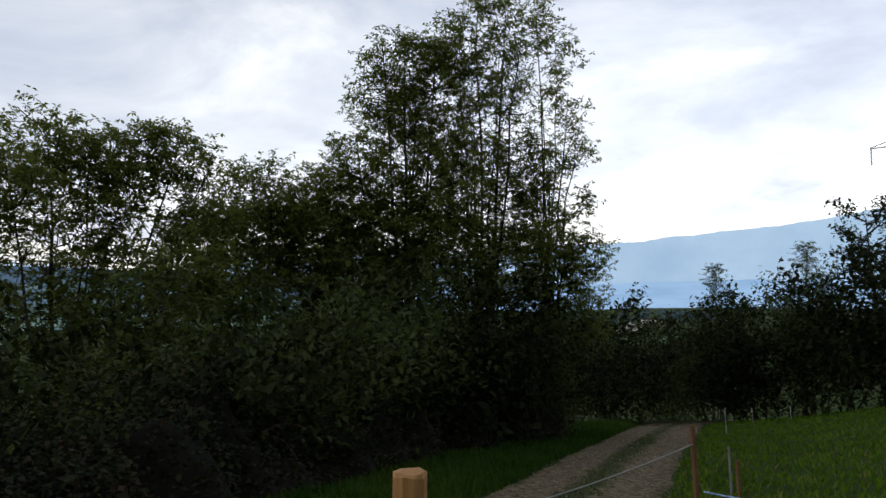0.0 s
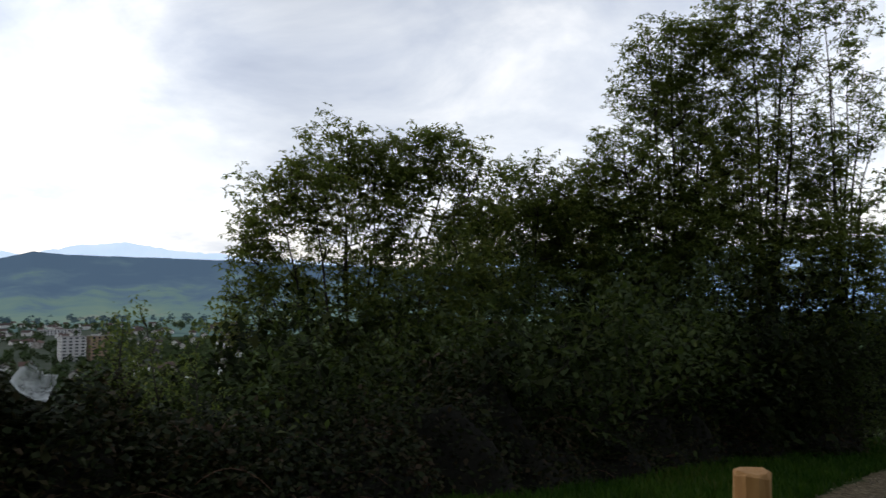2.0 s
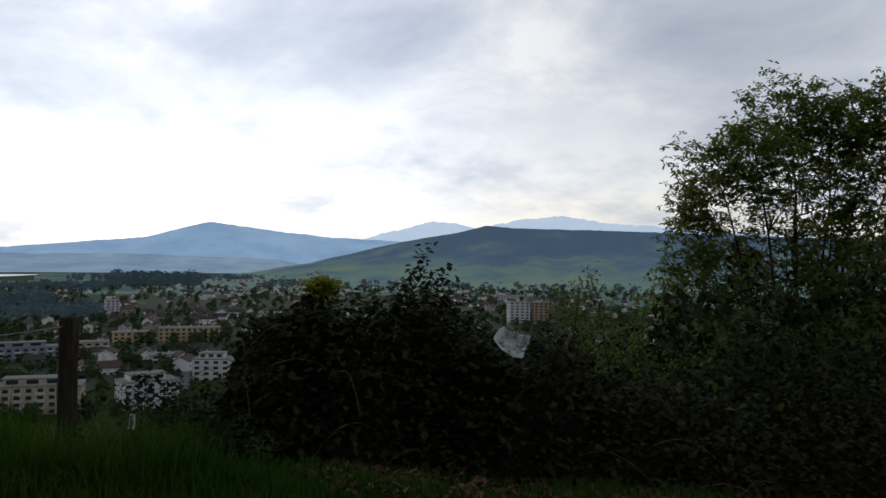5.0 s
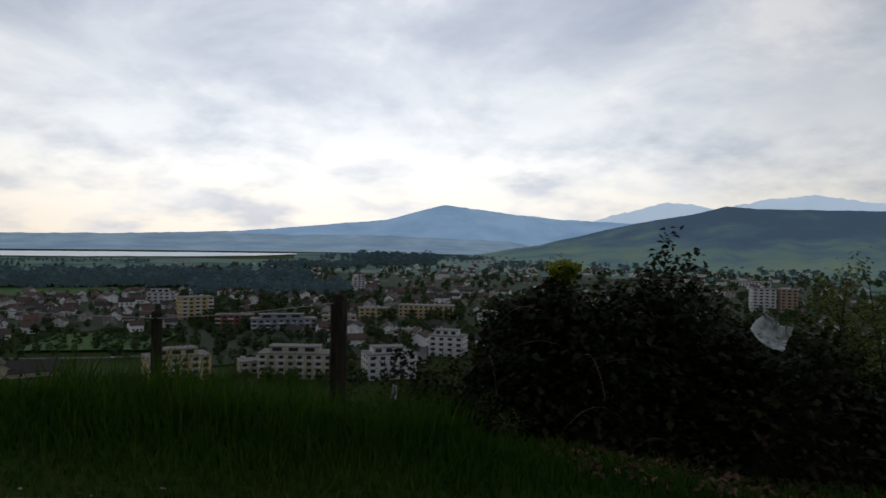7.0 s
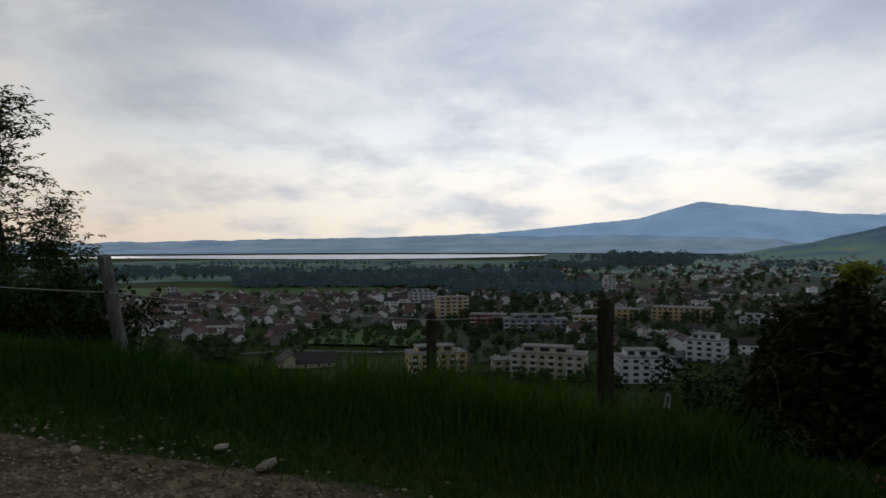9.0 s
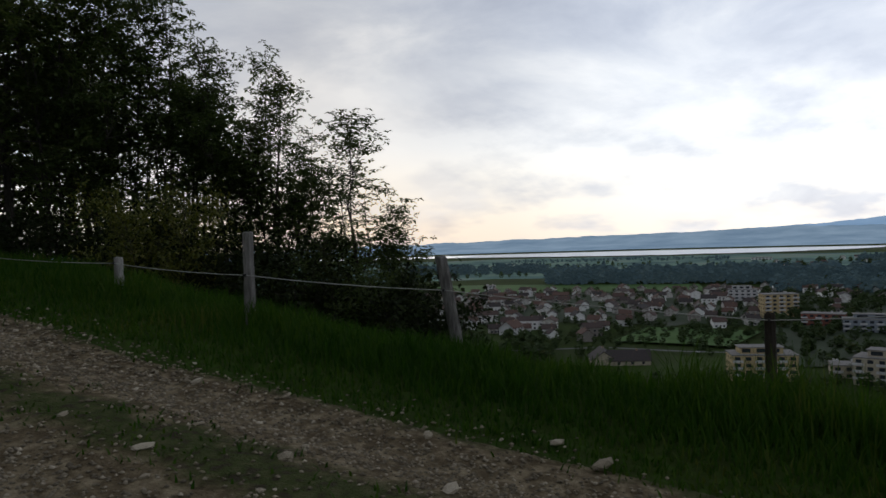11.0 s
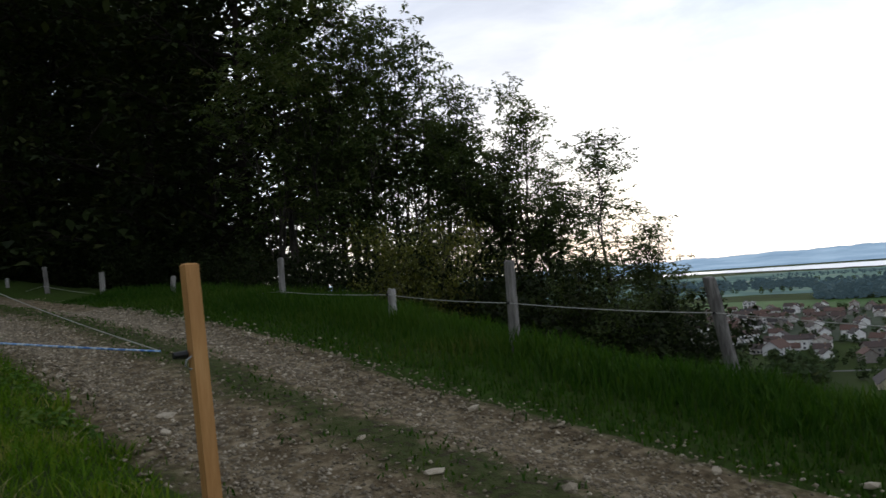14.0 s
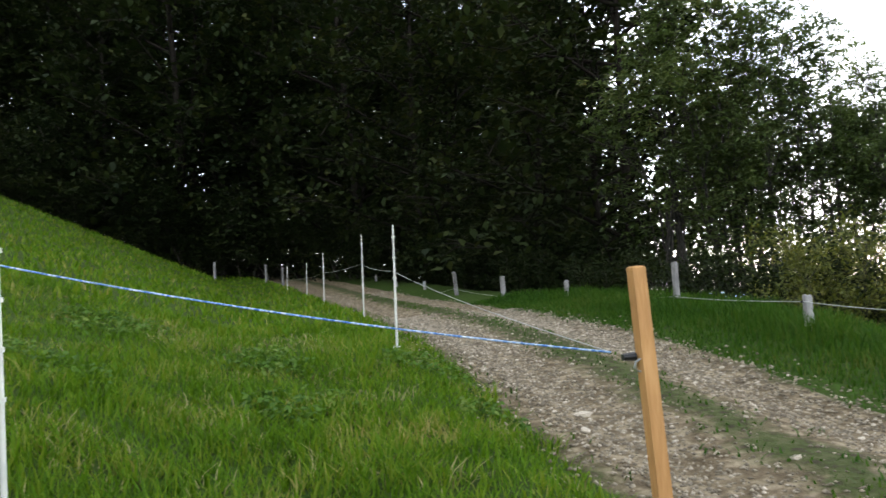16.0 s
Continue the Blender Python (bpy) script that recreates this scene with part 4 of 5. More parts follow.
# pasture fence beside the track
ox, oy = -1.42, -2.98
opost = wooden_post("gate_post", ox - 0.05, oy + 0.02, 1.71, 0.056, "square fresh orange wooden gate post with a hook", M_POST_NEW, (0.05, -0.02), round_post=False, category="gate post", bury=0.4)
bm = bmesh.new()
v, f = tube([(0.03 + 0.0, 0.0, 0), (0.06, -0.01, 0), (0.08, -0.02, -0.015), (0.085, -0.022, -0.035), (0.07, -0.02, -0.05), (0.055, -0.015, -0.045)], [0.004] * 6, 5)
hook = part("hook", mesh_of("hook", v + np.array([0, 0, 1.40 - gz(ox, oy)]), f, M_STEEL), M_STEEL, opost, "bent rusty wire hook")
insulator(opost, 0.10, -0.03, 1.405 - gz(ox, oy))
p1 = wooden_post("gate_post", -0.70, 3.25, 0.88, 0.137, "thick fresh orange wooden post with a worn top", M_POST_NEW, (0, 0), category="gate post")


def stake(x, y, top, label="slim white plastic electric-fence stake in the pasture", lean=0.01):
    base = gz(x, y)
    th = empty("fence_stake", pose(x, y, base), label, "fence stake", "white stakes")
    h = top - base
    v, f = tube([(0, 0, -0.15), (0, 0, 0.0), (lean / 2, 0, h / 2), (lean, 0, h)], [0.013, 0.013, 0.012, 0.008], 6)
    part("shaft", mesh_of("shaft", v, f, M_PLASTIC), M_PLASTIC, th)
    for q in range(4):
        bm = bmesh.new()
        zq = h * (0.42 + 0.16 * q)
        bmesh.ops.create_cone(bm, cap_ends=True, segments=7, radius1=0.018, radius2=0.018, depth=0.02, matrix=Matrix.Translation((lean * zq / h, 0, zq)))
        part("clip", bm, M_PLASTIC, th)
    bm = bmesh.new()
    box(bm, -0.035, 0.035, -0.012, 0.012, 0.06, 0.072)
    part("foot_tread", bm, M_PLASTIC, th)
    return th


STAKES = [(-1.29, -7.83, 2.43), (-1.5, -12.3, 2.78), (-1.29, -18.4, 2.98), (-1.1, -23.0, 3.08), (-0.6, -26.0, 3.2)]
for x, y, top in STAKES:
    stake(x, y, top, lean=-0.03)
lx, ly = 0.935, -3.80
stake(lx, ly, 2.07)
ins = (ox + 0.11, oy - 0.03, 1.405)
cord("fence_rope", [ins, (lx, ly, 1.885)], 0.0038, M_ROPE_BLUE, "blue and white stranded electric fence rope", 0.03)
cord("fence_rope", [ins] + [(x, y, top - 0.46) for x, y, top in STAKES], 0.0022, M_WIRE, "thin pale fence line from the gate post to the stakes", 0.03)
for x, y in (place(183.8, 33), place(180.2, 32), place(179, 29)):
    wooden_post("fence_post", x, y, gz(x, y) + 0.75, 0.10, "dark wooden post at the forest's edge", M_POST_OLD, group="forest fence")
# stakes and lines down the track
rx0, ry0 = 0.51, 4.33
M_ROD = plain("rusty_brown_rod", (0.16, 0.075, 0.035), rough=0.8, var=0.4)


def rod(x, y, top, lean, label, mat, r=0.014):
    base = gz(x, y)
    th = empty("fence_stake", pose(x, y, base), label, "fence stake", "track stakes")
    v, f = tube([(-lean * 0.1, 0, -0.1), (0, 0, 0), (lean / 2, 0, (top - base) / 2), (lean, 0, top - base)], [r] * 4, 6)
    part("shaft", mesh_of("shaft", v, f, mat), mat, th)
    return th


rod(rx0, ry0, 0.88, -0.05, "thin rusty brown fence stake leaning by the track", M_ROD)
for az, d, el, mat in ((350.3, 7.5, -8.9, M_ROD), (350.6, 10, -8.8, M_POST_OLD), (350.4, 26, -7.9, M_PLASTIC), (348.6, 33, -8.0, M_PLASTIC), (346.2, 33, -7.8, M_PLASTIC)):
    x, y = place(az, d)
    rod(x, y, min(max(1.55 + d * math.tan(radians(el)), gz(x, y) + 0.45), gz(x, y) + 0.8), -0.03, "thin fence stake at the track's edge", mat, 0.015)
cord("fence_wire", [(-0.63, 3.25, 0.66), (rx0 - 0.04, ry0, 0.80)], 0.004, M_WIRE, "thin pale wire slung across the track", 0.03)
ex, ey = 0.86, 2.60
cord("fence_rope", [(rx0, ry0, 0.57), (ex, ey, 0.965)], 0.005, M_ROPE_BLUE, "blue and white stranded electric fence rope", 0.02)
stake(ex, ey, 1.15)


# ---- the town on the valley floor ----
M_WALL = material("rendered_house_walls", [(0.25, (0.22, 0.20, 0.18)), (0.45, (0.46, 0.44, 0.41)), (0.65, (0.78, 0.78, 0.77))], scale=0.4, rough=0.9, objrand=0.7)
M_WALL_YELLOW = plain("ochre_render", (0.44, 0.34, 0.18), rough=0.9, scale=0.5)
M_WALL_BEIGE = plain("beige_render", (0.42, 0.37, 0.28), rough=0.9, scale=0.5)
M_WALL_WHITE = plain("white_render", (0.52, 0.52, 0.52), rough=0.85, scale=0.5, var=0.08)
M_WALL_BROWN = plain("brown_concrete", (0.30, 0.21, 0.15), rough=0.9, scale=0.5)
M_WALL_GREY = plain("grey_blue_panels", (0.22, 0.25, 0.29), rough=0.8, scale=0.5)
M_ROOF = material("clay_and_slate_roofs", [(0.2, (0.045, 0.040, 0.040)), (0.5, (0.075, 0.055, 0.050)), (0.8, (0.115, 0.068, 0.054))], scale=1.2, rough=0.9, objrand=0.7)
M_FLAT = material("gravel_flat_roof", [(0.3, (0.15, 0.145, 0.14)), (0.7, (0.26, 0.25, 0.24))], scale=0.8, rough=0.95)
M_GLASS = plain("dark_window_glass", (0.03, 0.036, 0.045), rough=0.12, var=0.3, spec=0.6)
M_WALL_RED = plain("dull_red_render", (0.24, 0.09, 0.065), rough=0.9)

PANE_CACHE = {}


def pane_mesh(w, h):
    key = (round(w, 2), round(h, 2))
    if key not in PANE_CACHE:
        bm = bmesh.new()
        box(bm, -w / 2, w / 2, -0.06, 0.06, -h / 2, h / 2)
        me = bpy.data.meshes.new("window")
        bm.to_mesh(me)
        bm.free()
        me.materials.append(M_GLASS)
        PANE_CACHE[key] = me
    return PANE_CACHE[key]


def gable_meshes(w, d, h, roof_h, wall, roof):
    bm = bmesh.new()
    box(bm, -w / 2, w / 2, -d / 2, d / 2, -3, h)
    ends = [bm.verts.new(c) for c in ((-w / 2, -d / 2, h), (-w / 2, d / 2, h), (-w / 2, 0, h + roof_h * 0.97), (w / 2, -d / 2, h), (w / 2, d / 2, h), (w / 2, 0, h + roof_h * 0.97))]
    bm.faces.new((ends[0], ends[2], ends[1]))
    bm.faces.new((ends[3], ends[4], ends[5]))
    body = bpy.data.meshes.new("wall")
    bm.to_mesh(body)
    bm.free()
    body.materials.append(wall)
    bm = bmesh.new()
    o, t = 0.7, 0.25
    k = roof_h / (d / 2)
    sect = [(-d / 2 - o, h - o * k), (0, h + roof_h), (d / 2 + o, h - o * k), (d / 2 + o, h - o * k + t), (0, h + roof_h + t * 1.3), (-d / 2 - o, h - o * k + t)]
    a = [bm.verts.new((-w / 2 - o, y, z)) for y, z in sect]
    b = [bm.verts.new((w / 2 + o, y, z)) for y, z in sect]
    for q in range(6):
        bm.faces.new((a[q], a[(q + 1) % 6], b[(q + 1) % 6], b[q]))
    for s in (a[::-1], b):
        bm.faces.new((s[0], s[1], s[4], s[5]))
        bm.faces.new((s[1], s[2], s[3], s[4]))
    bmesh.ops.recalc_face_normals(bm, faces=bm.faces)
    top = bpy.data.meshes.new("roof")
    bm.to_mesh(top)
    bm.free()
    top.materials.append(roof)
    bm = bmesh.new()
    box(bm, w * 0.18, w * 0.18 + 0.7, -0.9, -0.2, h + roof_h * 0.4, h + roof_h + 0.9)
    ch = bpy.data.meshes.new("chimney")
    bm.to_mesh(ch)
    bm.free()
    ch.materials.append(M_WALL_BROWN)
    return body, top, ch


def house(meshes, w, d, h, m, label, group="houses"):
    th = empty("house", m, label, "house", group)
    part("wall", meshes[0], None, th)
    roof = part("roof", meshes[1], None, th)
    part("chimney", meshes[2], None, roof)
    floors = max(1, int(h // 2.7))
    for f in range(floors):
        z = 1.5 + f * 2.7
        for sx in (-w * 0.28, w * 0.05, w * 0.32):
            ob = part("window", pane_mesh(1.4, 1.3), None, th)
            ob.matrix_local = pose(sx, -d / 2, z)
        for sy in (-d * 0.22, d * 0.22):
            ob = part("window", pane_mesh(1.3, 1.3), None, th)
            ob.matrix_local = pose(w / 2, sy, z, 0, 0, 90)
    return th


def block(az, dist, w, d, floors, turn, wall, label, balconies=True, setback=True, bays=None, base=None):
    """A flat-roofed apartment block with windows, balconies and a set-back top storey; its front looks to the eye."""
    x, y = place(az, dist)
    z0 = (gz(x, y) if base is None else base) - 0.5
    th = empty("apartment_block", pose(x, y, z0, 0, 0, az + turn), label, "building")
    h = floors * 2.9
    bm = bmesh.new()
    box(bm, -w / 2, w / 2, -d / 2, d / 2, -4, h)
    part("wall", bm, wall, th)
    bm = bmesh.new()
    box(bm, -w / 2 - 0.25, w / 2 + 0.25, -d / 2 - 0.25, d / 2 + 0.25, h + 0.004, h + 0.45)
    roof = part("roof", bm, M_FLAT, th)
    if setback:
        bm = bmesh.new()
        box(bm, -w * 0.36, w * 0.30, -d * 0.28, d * 0.3, h + 0.46, h + 3.0)
        part("penthouse", bm, wall, th)
        bm = bmesh.new()
        box(bm, -w * 0.38, w * 0.32, -d * 0.31, d * 0.32, h + 3.01, h + 3.3)
        part("roof", bm, M_FLAT, th)
        for q in range(3):
            ob = part("window", pane_mesh(w * 0.13, 1.7), None, th)
            ob.matrix_local = pose(-w * 0.26 + q * w * 0.22, -d * 0.28, h + 1.8)
    rr_ = random.Random(int(az * 10))
    for q in range(3):
        bm = bmesh.new()
        box(bm, -0.5, 0.5, -0.5, 0.5, 0, 1.0, 0.06)
        ob = part("roof_vent", bm, M_WALL_WHITE, roof)
        ob.matrix_local = pose(rr_.uniform(-w * 0.4, w * 0.4), rr_.uniform(d * 0.33, d * 0.42), h + 0.45)
    bays = bays or max(3, int(w / 4.2))
    for f in range(floors):
        for q in range(bays):
            cx = -w / 2 + w * (q + 0.5) / bays
            ob = part("window", pane_mesh(w / bays * 0.5, 1.5), None, th)
            ob.matrix_local = pose(cx, -d / 2, f * 2.9 + 1.6)
        for q in range(3):
            ob = part("window", pane_mesh(1.5, 1.4), None, th)
            ob.matrix_local = pose(w / 2, -d / 2 + d * (q + 0.5) / 3, f * 2.9 + 1.6, 0, 0, 90)
            ob = part("window", pane_mesh(1.5, 1.4), None, th)
            ob.matrix_local = pose(-w / 2, -d / 2 + d * (q + 0.5) / 3, f * 2.9 + 1.6, 0, 0, 90)
        if balconies and f:
            for q in range(0, bays, 2):
                cx = -w / 2 + w * (q + 0.5) / bays
                bm = bmesh.new()
                box(bm, cx - w / bays * 0.45, cx + w / bays * 0.45, -d / 2 - 1.5, -d / 2 - 0.07, f * 2.9 + 0.05, f * 2.9 + 0.25)
                box(bm, cx - w / bays * 0.45, cx + w / bays * 0.45, -d / 2 - 1.5, -d / 2 - 1.4, f * 2.9 + 0.26, f * 2.9 + 1.15)
                part("balcony", bm, M_WALL_WHITE, th)
    return th


block(98.2, 358, 27, 15, 4, 12, M_WALL_YELLOW, "ochre four-storey apartment block with a flat roof")
block(92.9, 372, 13, 12, 2, 8, M_WALL_BEIGE, "low beige apartment house with a flat roof", setback=False)
block(89.6, 356, 34, 15, 4, -10, M_WALL_BEIGE, "long beige terraced apartment block with roof terraces")
block(82.8, 352, 23, 15, 4, 14, M_WALL_WHITE, "white terraced apartment block with a set-back top")
block(78.3, 414, 19, 14, 4, -12, M_WALL_WHITE, "white four-storey apartment block with balconies")
block(97.0, 603, 24, 14, 6, 18, M_WALL_YELLOW, "tall ochre apartment block with stacked balconies", setback=False)
block(83.9, 612, 27, 13, 3, 6, M_WALL_YELLOW, "pale yellow long school building with rows of windows", balconies=False, setback=False)
block(80.0, 608, 44, 14, 4, -4, M_WALL_YELLOW, "long pale yellow building with rows of windows", balconies=False, setback=False, bays=11)
block(90.7, 528, 44, 14, 3, 5, M_WALL_GREY, "long grey-blue apartment block with a flat roof", bays=10)
block(86.6, 545, 24, 13, 3, 2, M_WALL_YELLOW, "orange-brown apartment block beside the grey row", setback=False)
block(94.2, 556, 26, 12, 3, -6, M_WALL_RED, "dull red apartment block with a flat roof", setback=False)
block(99.3, 716, 24, 14, 4, 0, M_WALL_WHITE, "white apartment block above the house roofs")
block(87.0, 917, 30, 16, 3, 10, M_WALL_WHITE, "white manor-like building among trees", balconies=False, setback=False)
block(85.2, 925, 14, 14, 5, 10, M_WALL_WHITE, "white square tower house among trees", balconies=False, setback=False)
block(81.5, 487, 20, 12, 2, 8, M_WALL_BEIGE, "beige house block with a flat roof", setback=False)
block(74.8, 566, 26, 13, 3, 0, M_WALL_WHITE, "white apartment block half hidden by brambles")
block(117.4, 888, 13, 12, 3, 0, M_WALL_WHITE, "white apartment house beside a meadow", setback=False)
block(55.8, 770, 21, 13, 8, 16, M_WALL_WHITE, "white high-rise with banded balconies", setback=False, bays=4)
block(54.2, 772, 15, 13, 8, 16, M_WALL_BROWN, "brown concrete high-rise beside a white one", balconies=False, setback=False)
block(56.5, 1235, 54, 20, 3, 0, M_WALL_WHITE, "long white factory hall across the town", balconies=False, setback=False)
block(75.5, 1900, 110, 30, 3, 0, M_WALL_WHITE, "long low white warehouse far off in the plain", balconies=False, setback=False, bays=8)
block(71.0, 1750, 80, 30, 3, 0, M_WALL_WHITE, "long low white warehouse far off in the plain", balconies=False, setback=False, bays=8)
block(98.0, 1700, 40, 20, 2, 0, M_WALL_WHITE, "white farm hall far off in the plain", balconies=False, setback=False, bays=6)

HOUSES = [(gable_meshes(w, d, h, r, M_WALL, M_ROOF), w, d, h) for w, d, h, r in ((8.5, 7.5, 4.8, 2.5), (10, 8, 5.0, 2.7), (7.5, 6.5, 4.0, 2.3), (12, 8.5, 6.4, 2.6), (15, 9, 7.0, 2.2))]
FARM = (gable_meshes(20, 12, 2.9, 4.2, M_WALL_BEIGE, M_ROOF), 20, 12, 2.9)


def house_at(k, az, dist, turn, label):
    meshes, w, d, h = k
    x, y = place(az, dist)
    house(meshes, w, d, h, pose(x, y, gz(x, y) - 0.3, 0, 0, az + turn), label)


WHITE_HOUSE = (gable_meshes(14, 11, 5.6, 4.0, M_WALL_WHITE, M_ROOF), 14, 11, 5.6)
house_at(WHITE_HOUSE, 115.9, 512, 60, "white gabled house with a brown tiled roof")
house_at(HOUSES[2], 117.2, 520, 10, "small white house with a dark roof")
house_at(FARM, 107.3, 392, 8, "long white farmhouse with a brown tiled roof")
house_at(FARM, 109.2, 396, 95, "farm barn with a brown tiled roof")
HR = random.Random(77)
spots = []
ZONES = [((98, 122), (540, 860), 210), ((62, 98), (620, 900), 110), ((56, 96), (900, 1150), 45), ((44, 62), (560, 900), 20), ((100, 116), (470, 560), 8), ((74, 92), (430, 540), 14), ((56, 98), (1150, 1700), 150), ((44, 62), (900, 1500), 60), ((-6, 4), (700, 1500), 30), ((60, 80), (1700, 2100), 25)]
far_town = bmesh.new()
for (a0, a1), (d0, d1), count in ZONES:
    for q in range(count * 3):
        if count <= 0:
            break
        az, dist = HR.uniform(a0, a1), math.sqrt(HR.uniform(d0 ** 2, d1 ** 2))
        x, y = place(az, dist)
        if any((x - u) ** 2 + (y - v) ** 2 < 16.5 ** 2 for u, v in spots) or (101 < az < 107 and 430 < dist < 560) or abs(az - 98.2) < 2.5 and dist < 430:
            continue
        spots.append((x, y))
        count -= 1
        kind_, turn_ = HOUSES[HR.choice((0, 0, 0, 1, 1, 2, 2, 2, 3, 4))], HR.choice((0, 90)) + HR.uniform(-25, 25)
        if d0 >= 1150 or d1 == 1500:
            for slot in (0, 1):
                me = kind_[0][slot].copy()
                me.transform(pose(x, y, gz(x, y) - 0.3, 0, 0, az + turn_))
                for p in me.polygons:
                    p.material_index = slot
                far_town.from_mesh(me)
                bpy.data.meshes.remove(me)
            continue
        house_at(kind_, az, dist, turn_, "pale rendered house with a pitched tiled roof in the valley")

far = part("far_houses", far_town, M_WALL)
far.data.materials.append(M_ROOF)
tagged(far, "far-off pale houses with dark roofs across the plain", "houses", kind="stuff")

# trees of the valley: single crowns of loose leaf clumps, bands of wood and far woods
VR = np.random.default_rng(9)


def crowns(name, label, centres, heights, mat, clumps=64):
    vs = []
    for (x, y), h in zip(centres, heights):
        u = VR.normal(0, 1, (clumps, 3))
        u /= np.linalg.norm(u, axis=1)[:, None]
        rr_ = VR.uniform(0.55, 1.0, clumps)[:, None]
        c = u * rr_ * np.array([h * 0.36, h * 0.36, h * 0.46]) * VR.uniform(0.85, 1.15) + np.array([x, y, gz(x, y) + h * 0.5])
        vs.append(c)
    c = np.concatenate(vs)
    n = len(c)
    v, f = leaves(c, 1.0, VR, droop=0.0, ratio=0.9)
    size = np.repeat(np.repeat(np.asarray(heights), clumps) * 2.0 / clumps ** 0.5, 4)[:, None]
    ctr = np.repeat(c, 4, axis=0)
    v = ctr + (v - ctr) * size
    return tagged(part(name, mesh_of(name, v, f, mat), mat), label, "trees", kind="stuff")


M_VALLEY_TREE = material("valley_tree_leaves", [(0.2, (0.030, 0.050, 0.022)), (0.6, (0.050, 0.078, 0.032)), (0.9, (0.095, 0.09, 0.04))], scale=0.05, rough=0.9, island=0.3, translucent=0.3, spec=0.1)
# distance haze put into far woods' and fields' blue-green colour, with emission
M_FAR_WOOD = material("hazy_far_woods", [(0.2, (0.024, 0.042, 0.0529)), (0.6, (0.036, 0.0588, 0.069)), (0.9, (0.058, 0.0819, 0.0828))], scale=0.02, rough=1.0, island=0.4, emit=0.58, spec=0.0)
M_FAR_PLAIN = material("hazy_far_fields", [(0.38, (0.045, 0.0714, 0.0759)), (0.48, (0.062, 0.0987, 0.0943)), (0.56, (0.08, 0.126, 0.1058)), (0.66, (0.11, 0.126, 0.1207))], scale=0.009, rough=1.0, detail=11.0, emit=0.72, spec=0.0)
pts, hs = [], []
for a0, a1, d0, d1, n, h0, h1 in ((44, 98, 420, 900, 1150, 5, 11), (98, 124, 540, 860, 330, 4, 8), (98, 124, 440, 540, 90, 4, 8), (44, 97, 900, 1600, 700, 7, 12), (97, 124, 1150, 1600, 120, 6, 10), (-8, 6, 500, 1800, 200, 7, 12), (112, 127, 380, 470, 70, 7, 12), (84, 112, 330, 345, 40, 5, 8), (100, 112, 410, 560, 60, 4, 8), (72, 100, 345, 560, 260, 4, 8)):
    for q in range(n):
        az, dist = VR.uniform(a0, a1), math.sqrt(VR.uniform(d0 ** 2, d1 ** 2))
        x, y = place(az, dist)
        if any((x - u) ** 2 + (y - v) ** 2 < 56 for u, v in spots):
            continue
        pts.append((x, y))
        hs.append(VR.uniform(h0, h1))
crowns("valley_trees", "scattered dark garden and field trees of the valley", pts, hs, M_VALLEY_TREE)
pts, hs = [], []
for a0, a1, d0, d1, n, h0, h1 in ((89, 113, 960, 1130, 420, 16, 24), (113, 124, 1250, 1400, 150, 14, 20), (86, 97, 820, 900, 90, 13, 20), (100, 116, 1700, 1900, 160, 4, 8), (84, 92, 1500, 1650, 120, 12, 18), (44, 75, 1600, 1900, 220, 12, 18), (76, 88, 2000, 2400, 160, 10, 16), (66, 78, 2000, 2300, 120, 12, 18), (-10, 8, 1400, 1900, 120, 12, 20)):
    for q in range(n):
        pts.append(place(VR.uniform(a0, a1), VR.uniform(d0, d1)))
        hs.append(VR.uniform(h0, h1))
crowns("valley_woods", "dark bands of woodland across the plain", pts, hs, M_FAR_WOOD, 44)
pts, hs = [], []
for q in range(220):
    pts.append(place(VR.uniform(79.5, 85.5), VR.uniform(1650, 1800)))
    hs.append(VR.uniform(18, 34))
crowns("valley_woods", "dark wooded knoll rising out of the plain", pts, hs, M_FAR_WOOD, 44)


def strip(name, label, category, points, width, mat):
    p = np.array(points, float)
    t = np.linspace(0, len(p) - 1, 40)
    c = np.stack([np.interp(t, np.arange(len(p)), p[:, k]) for k in (0, 1)], 1)
    d = np.gradient(c, axis=0)
    s = np.stack([-d[:, 1], d[:, 0]], 1) / np.linalg.norm(d, axis=1)[:, None] * width / 2
    v = []
    for q in range(len(c)):
        for sg in (1, -1):
            x, y = c[q] + s[q] * sg
            v.append((x, y, gz(x, y) + 1.4))
    f = [(2 * q, 2 * q + 1, 2 * q + 3, 2 * q + 2) for q in range(len(c) - 1)]
    return tagged(part(name, mesh_of(name, v, f, mat), mat), label, category, kind="structure")


M_ASPHALT = plain("grey_asphalt", (0.10, 0.10, 0.105), rough=0.9)
M_MEADOW_LIGHT = material("mown_meadow", [(0.3, (0.04, 0.10, 0.018)), (0.7, (0.065, 0.14, 0.026))], scale=0.03, rough=0.95)
M_YARDS = material("streets_yards_and_gardens", [(0.42, (0.022, 0.042, 0.014)), (0.60, (0.034, 0.052, 0.024)), (0.67, (0.055, 0.058, 0.055)), (0.78, (0.09, 0.09, 0.088))], scale=0.035, rough=0.95, detail=10.0)


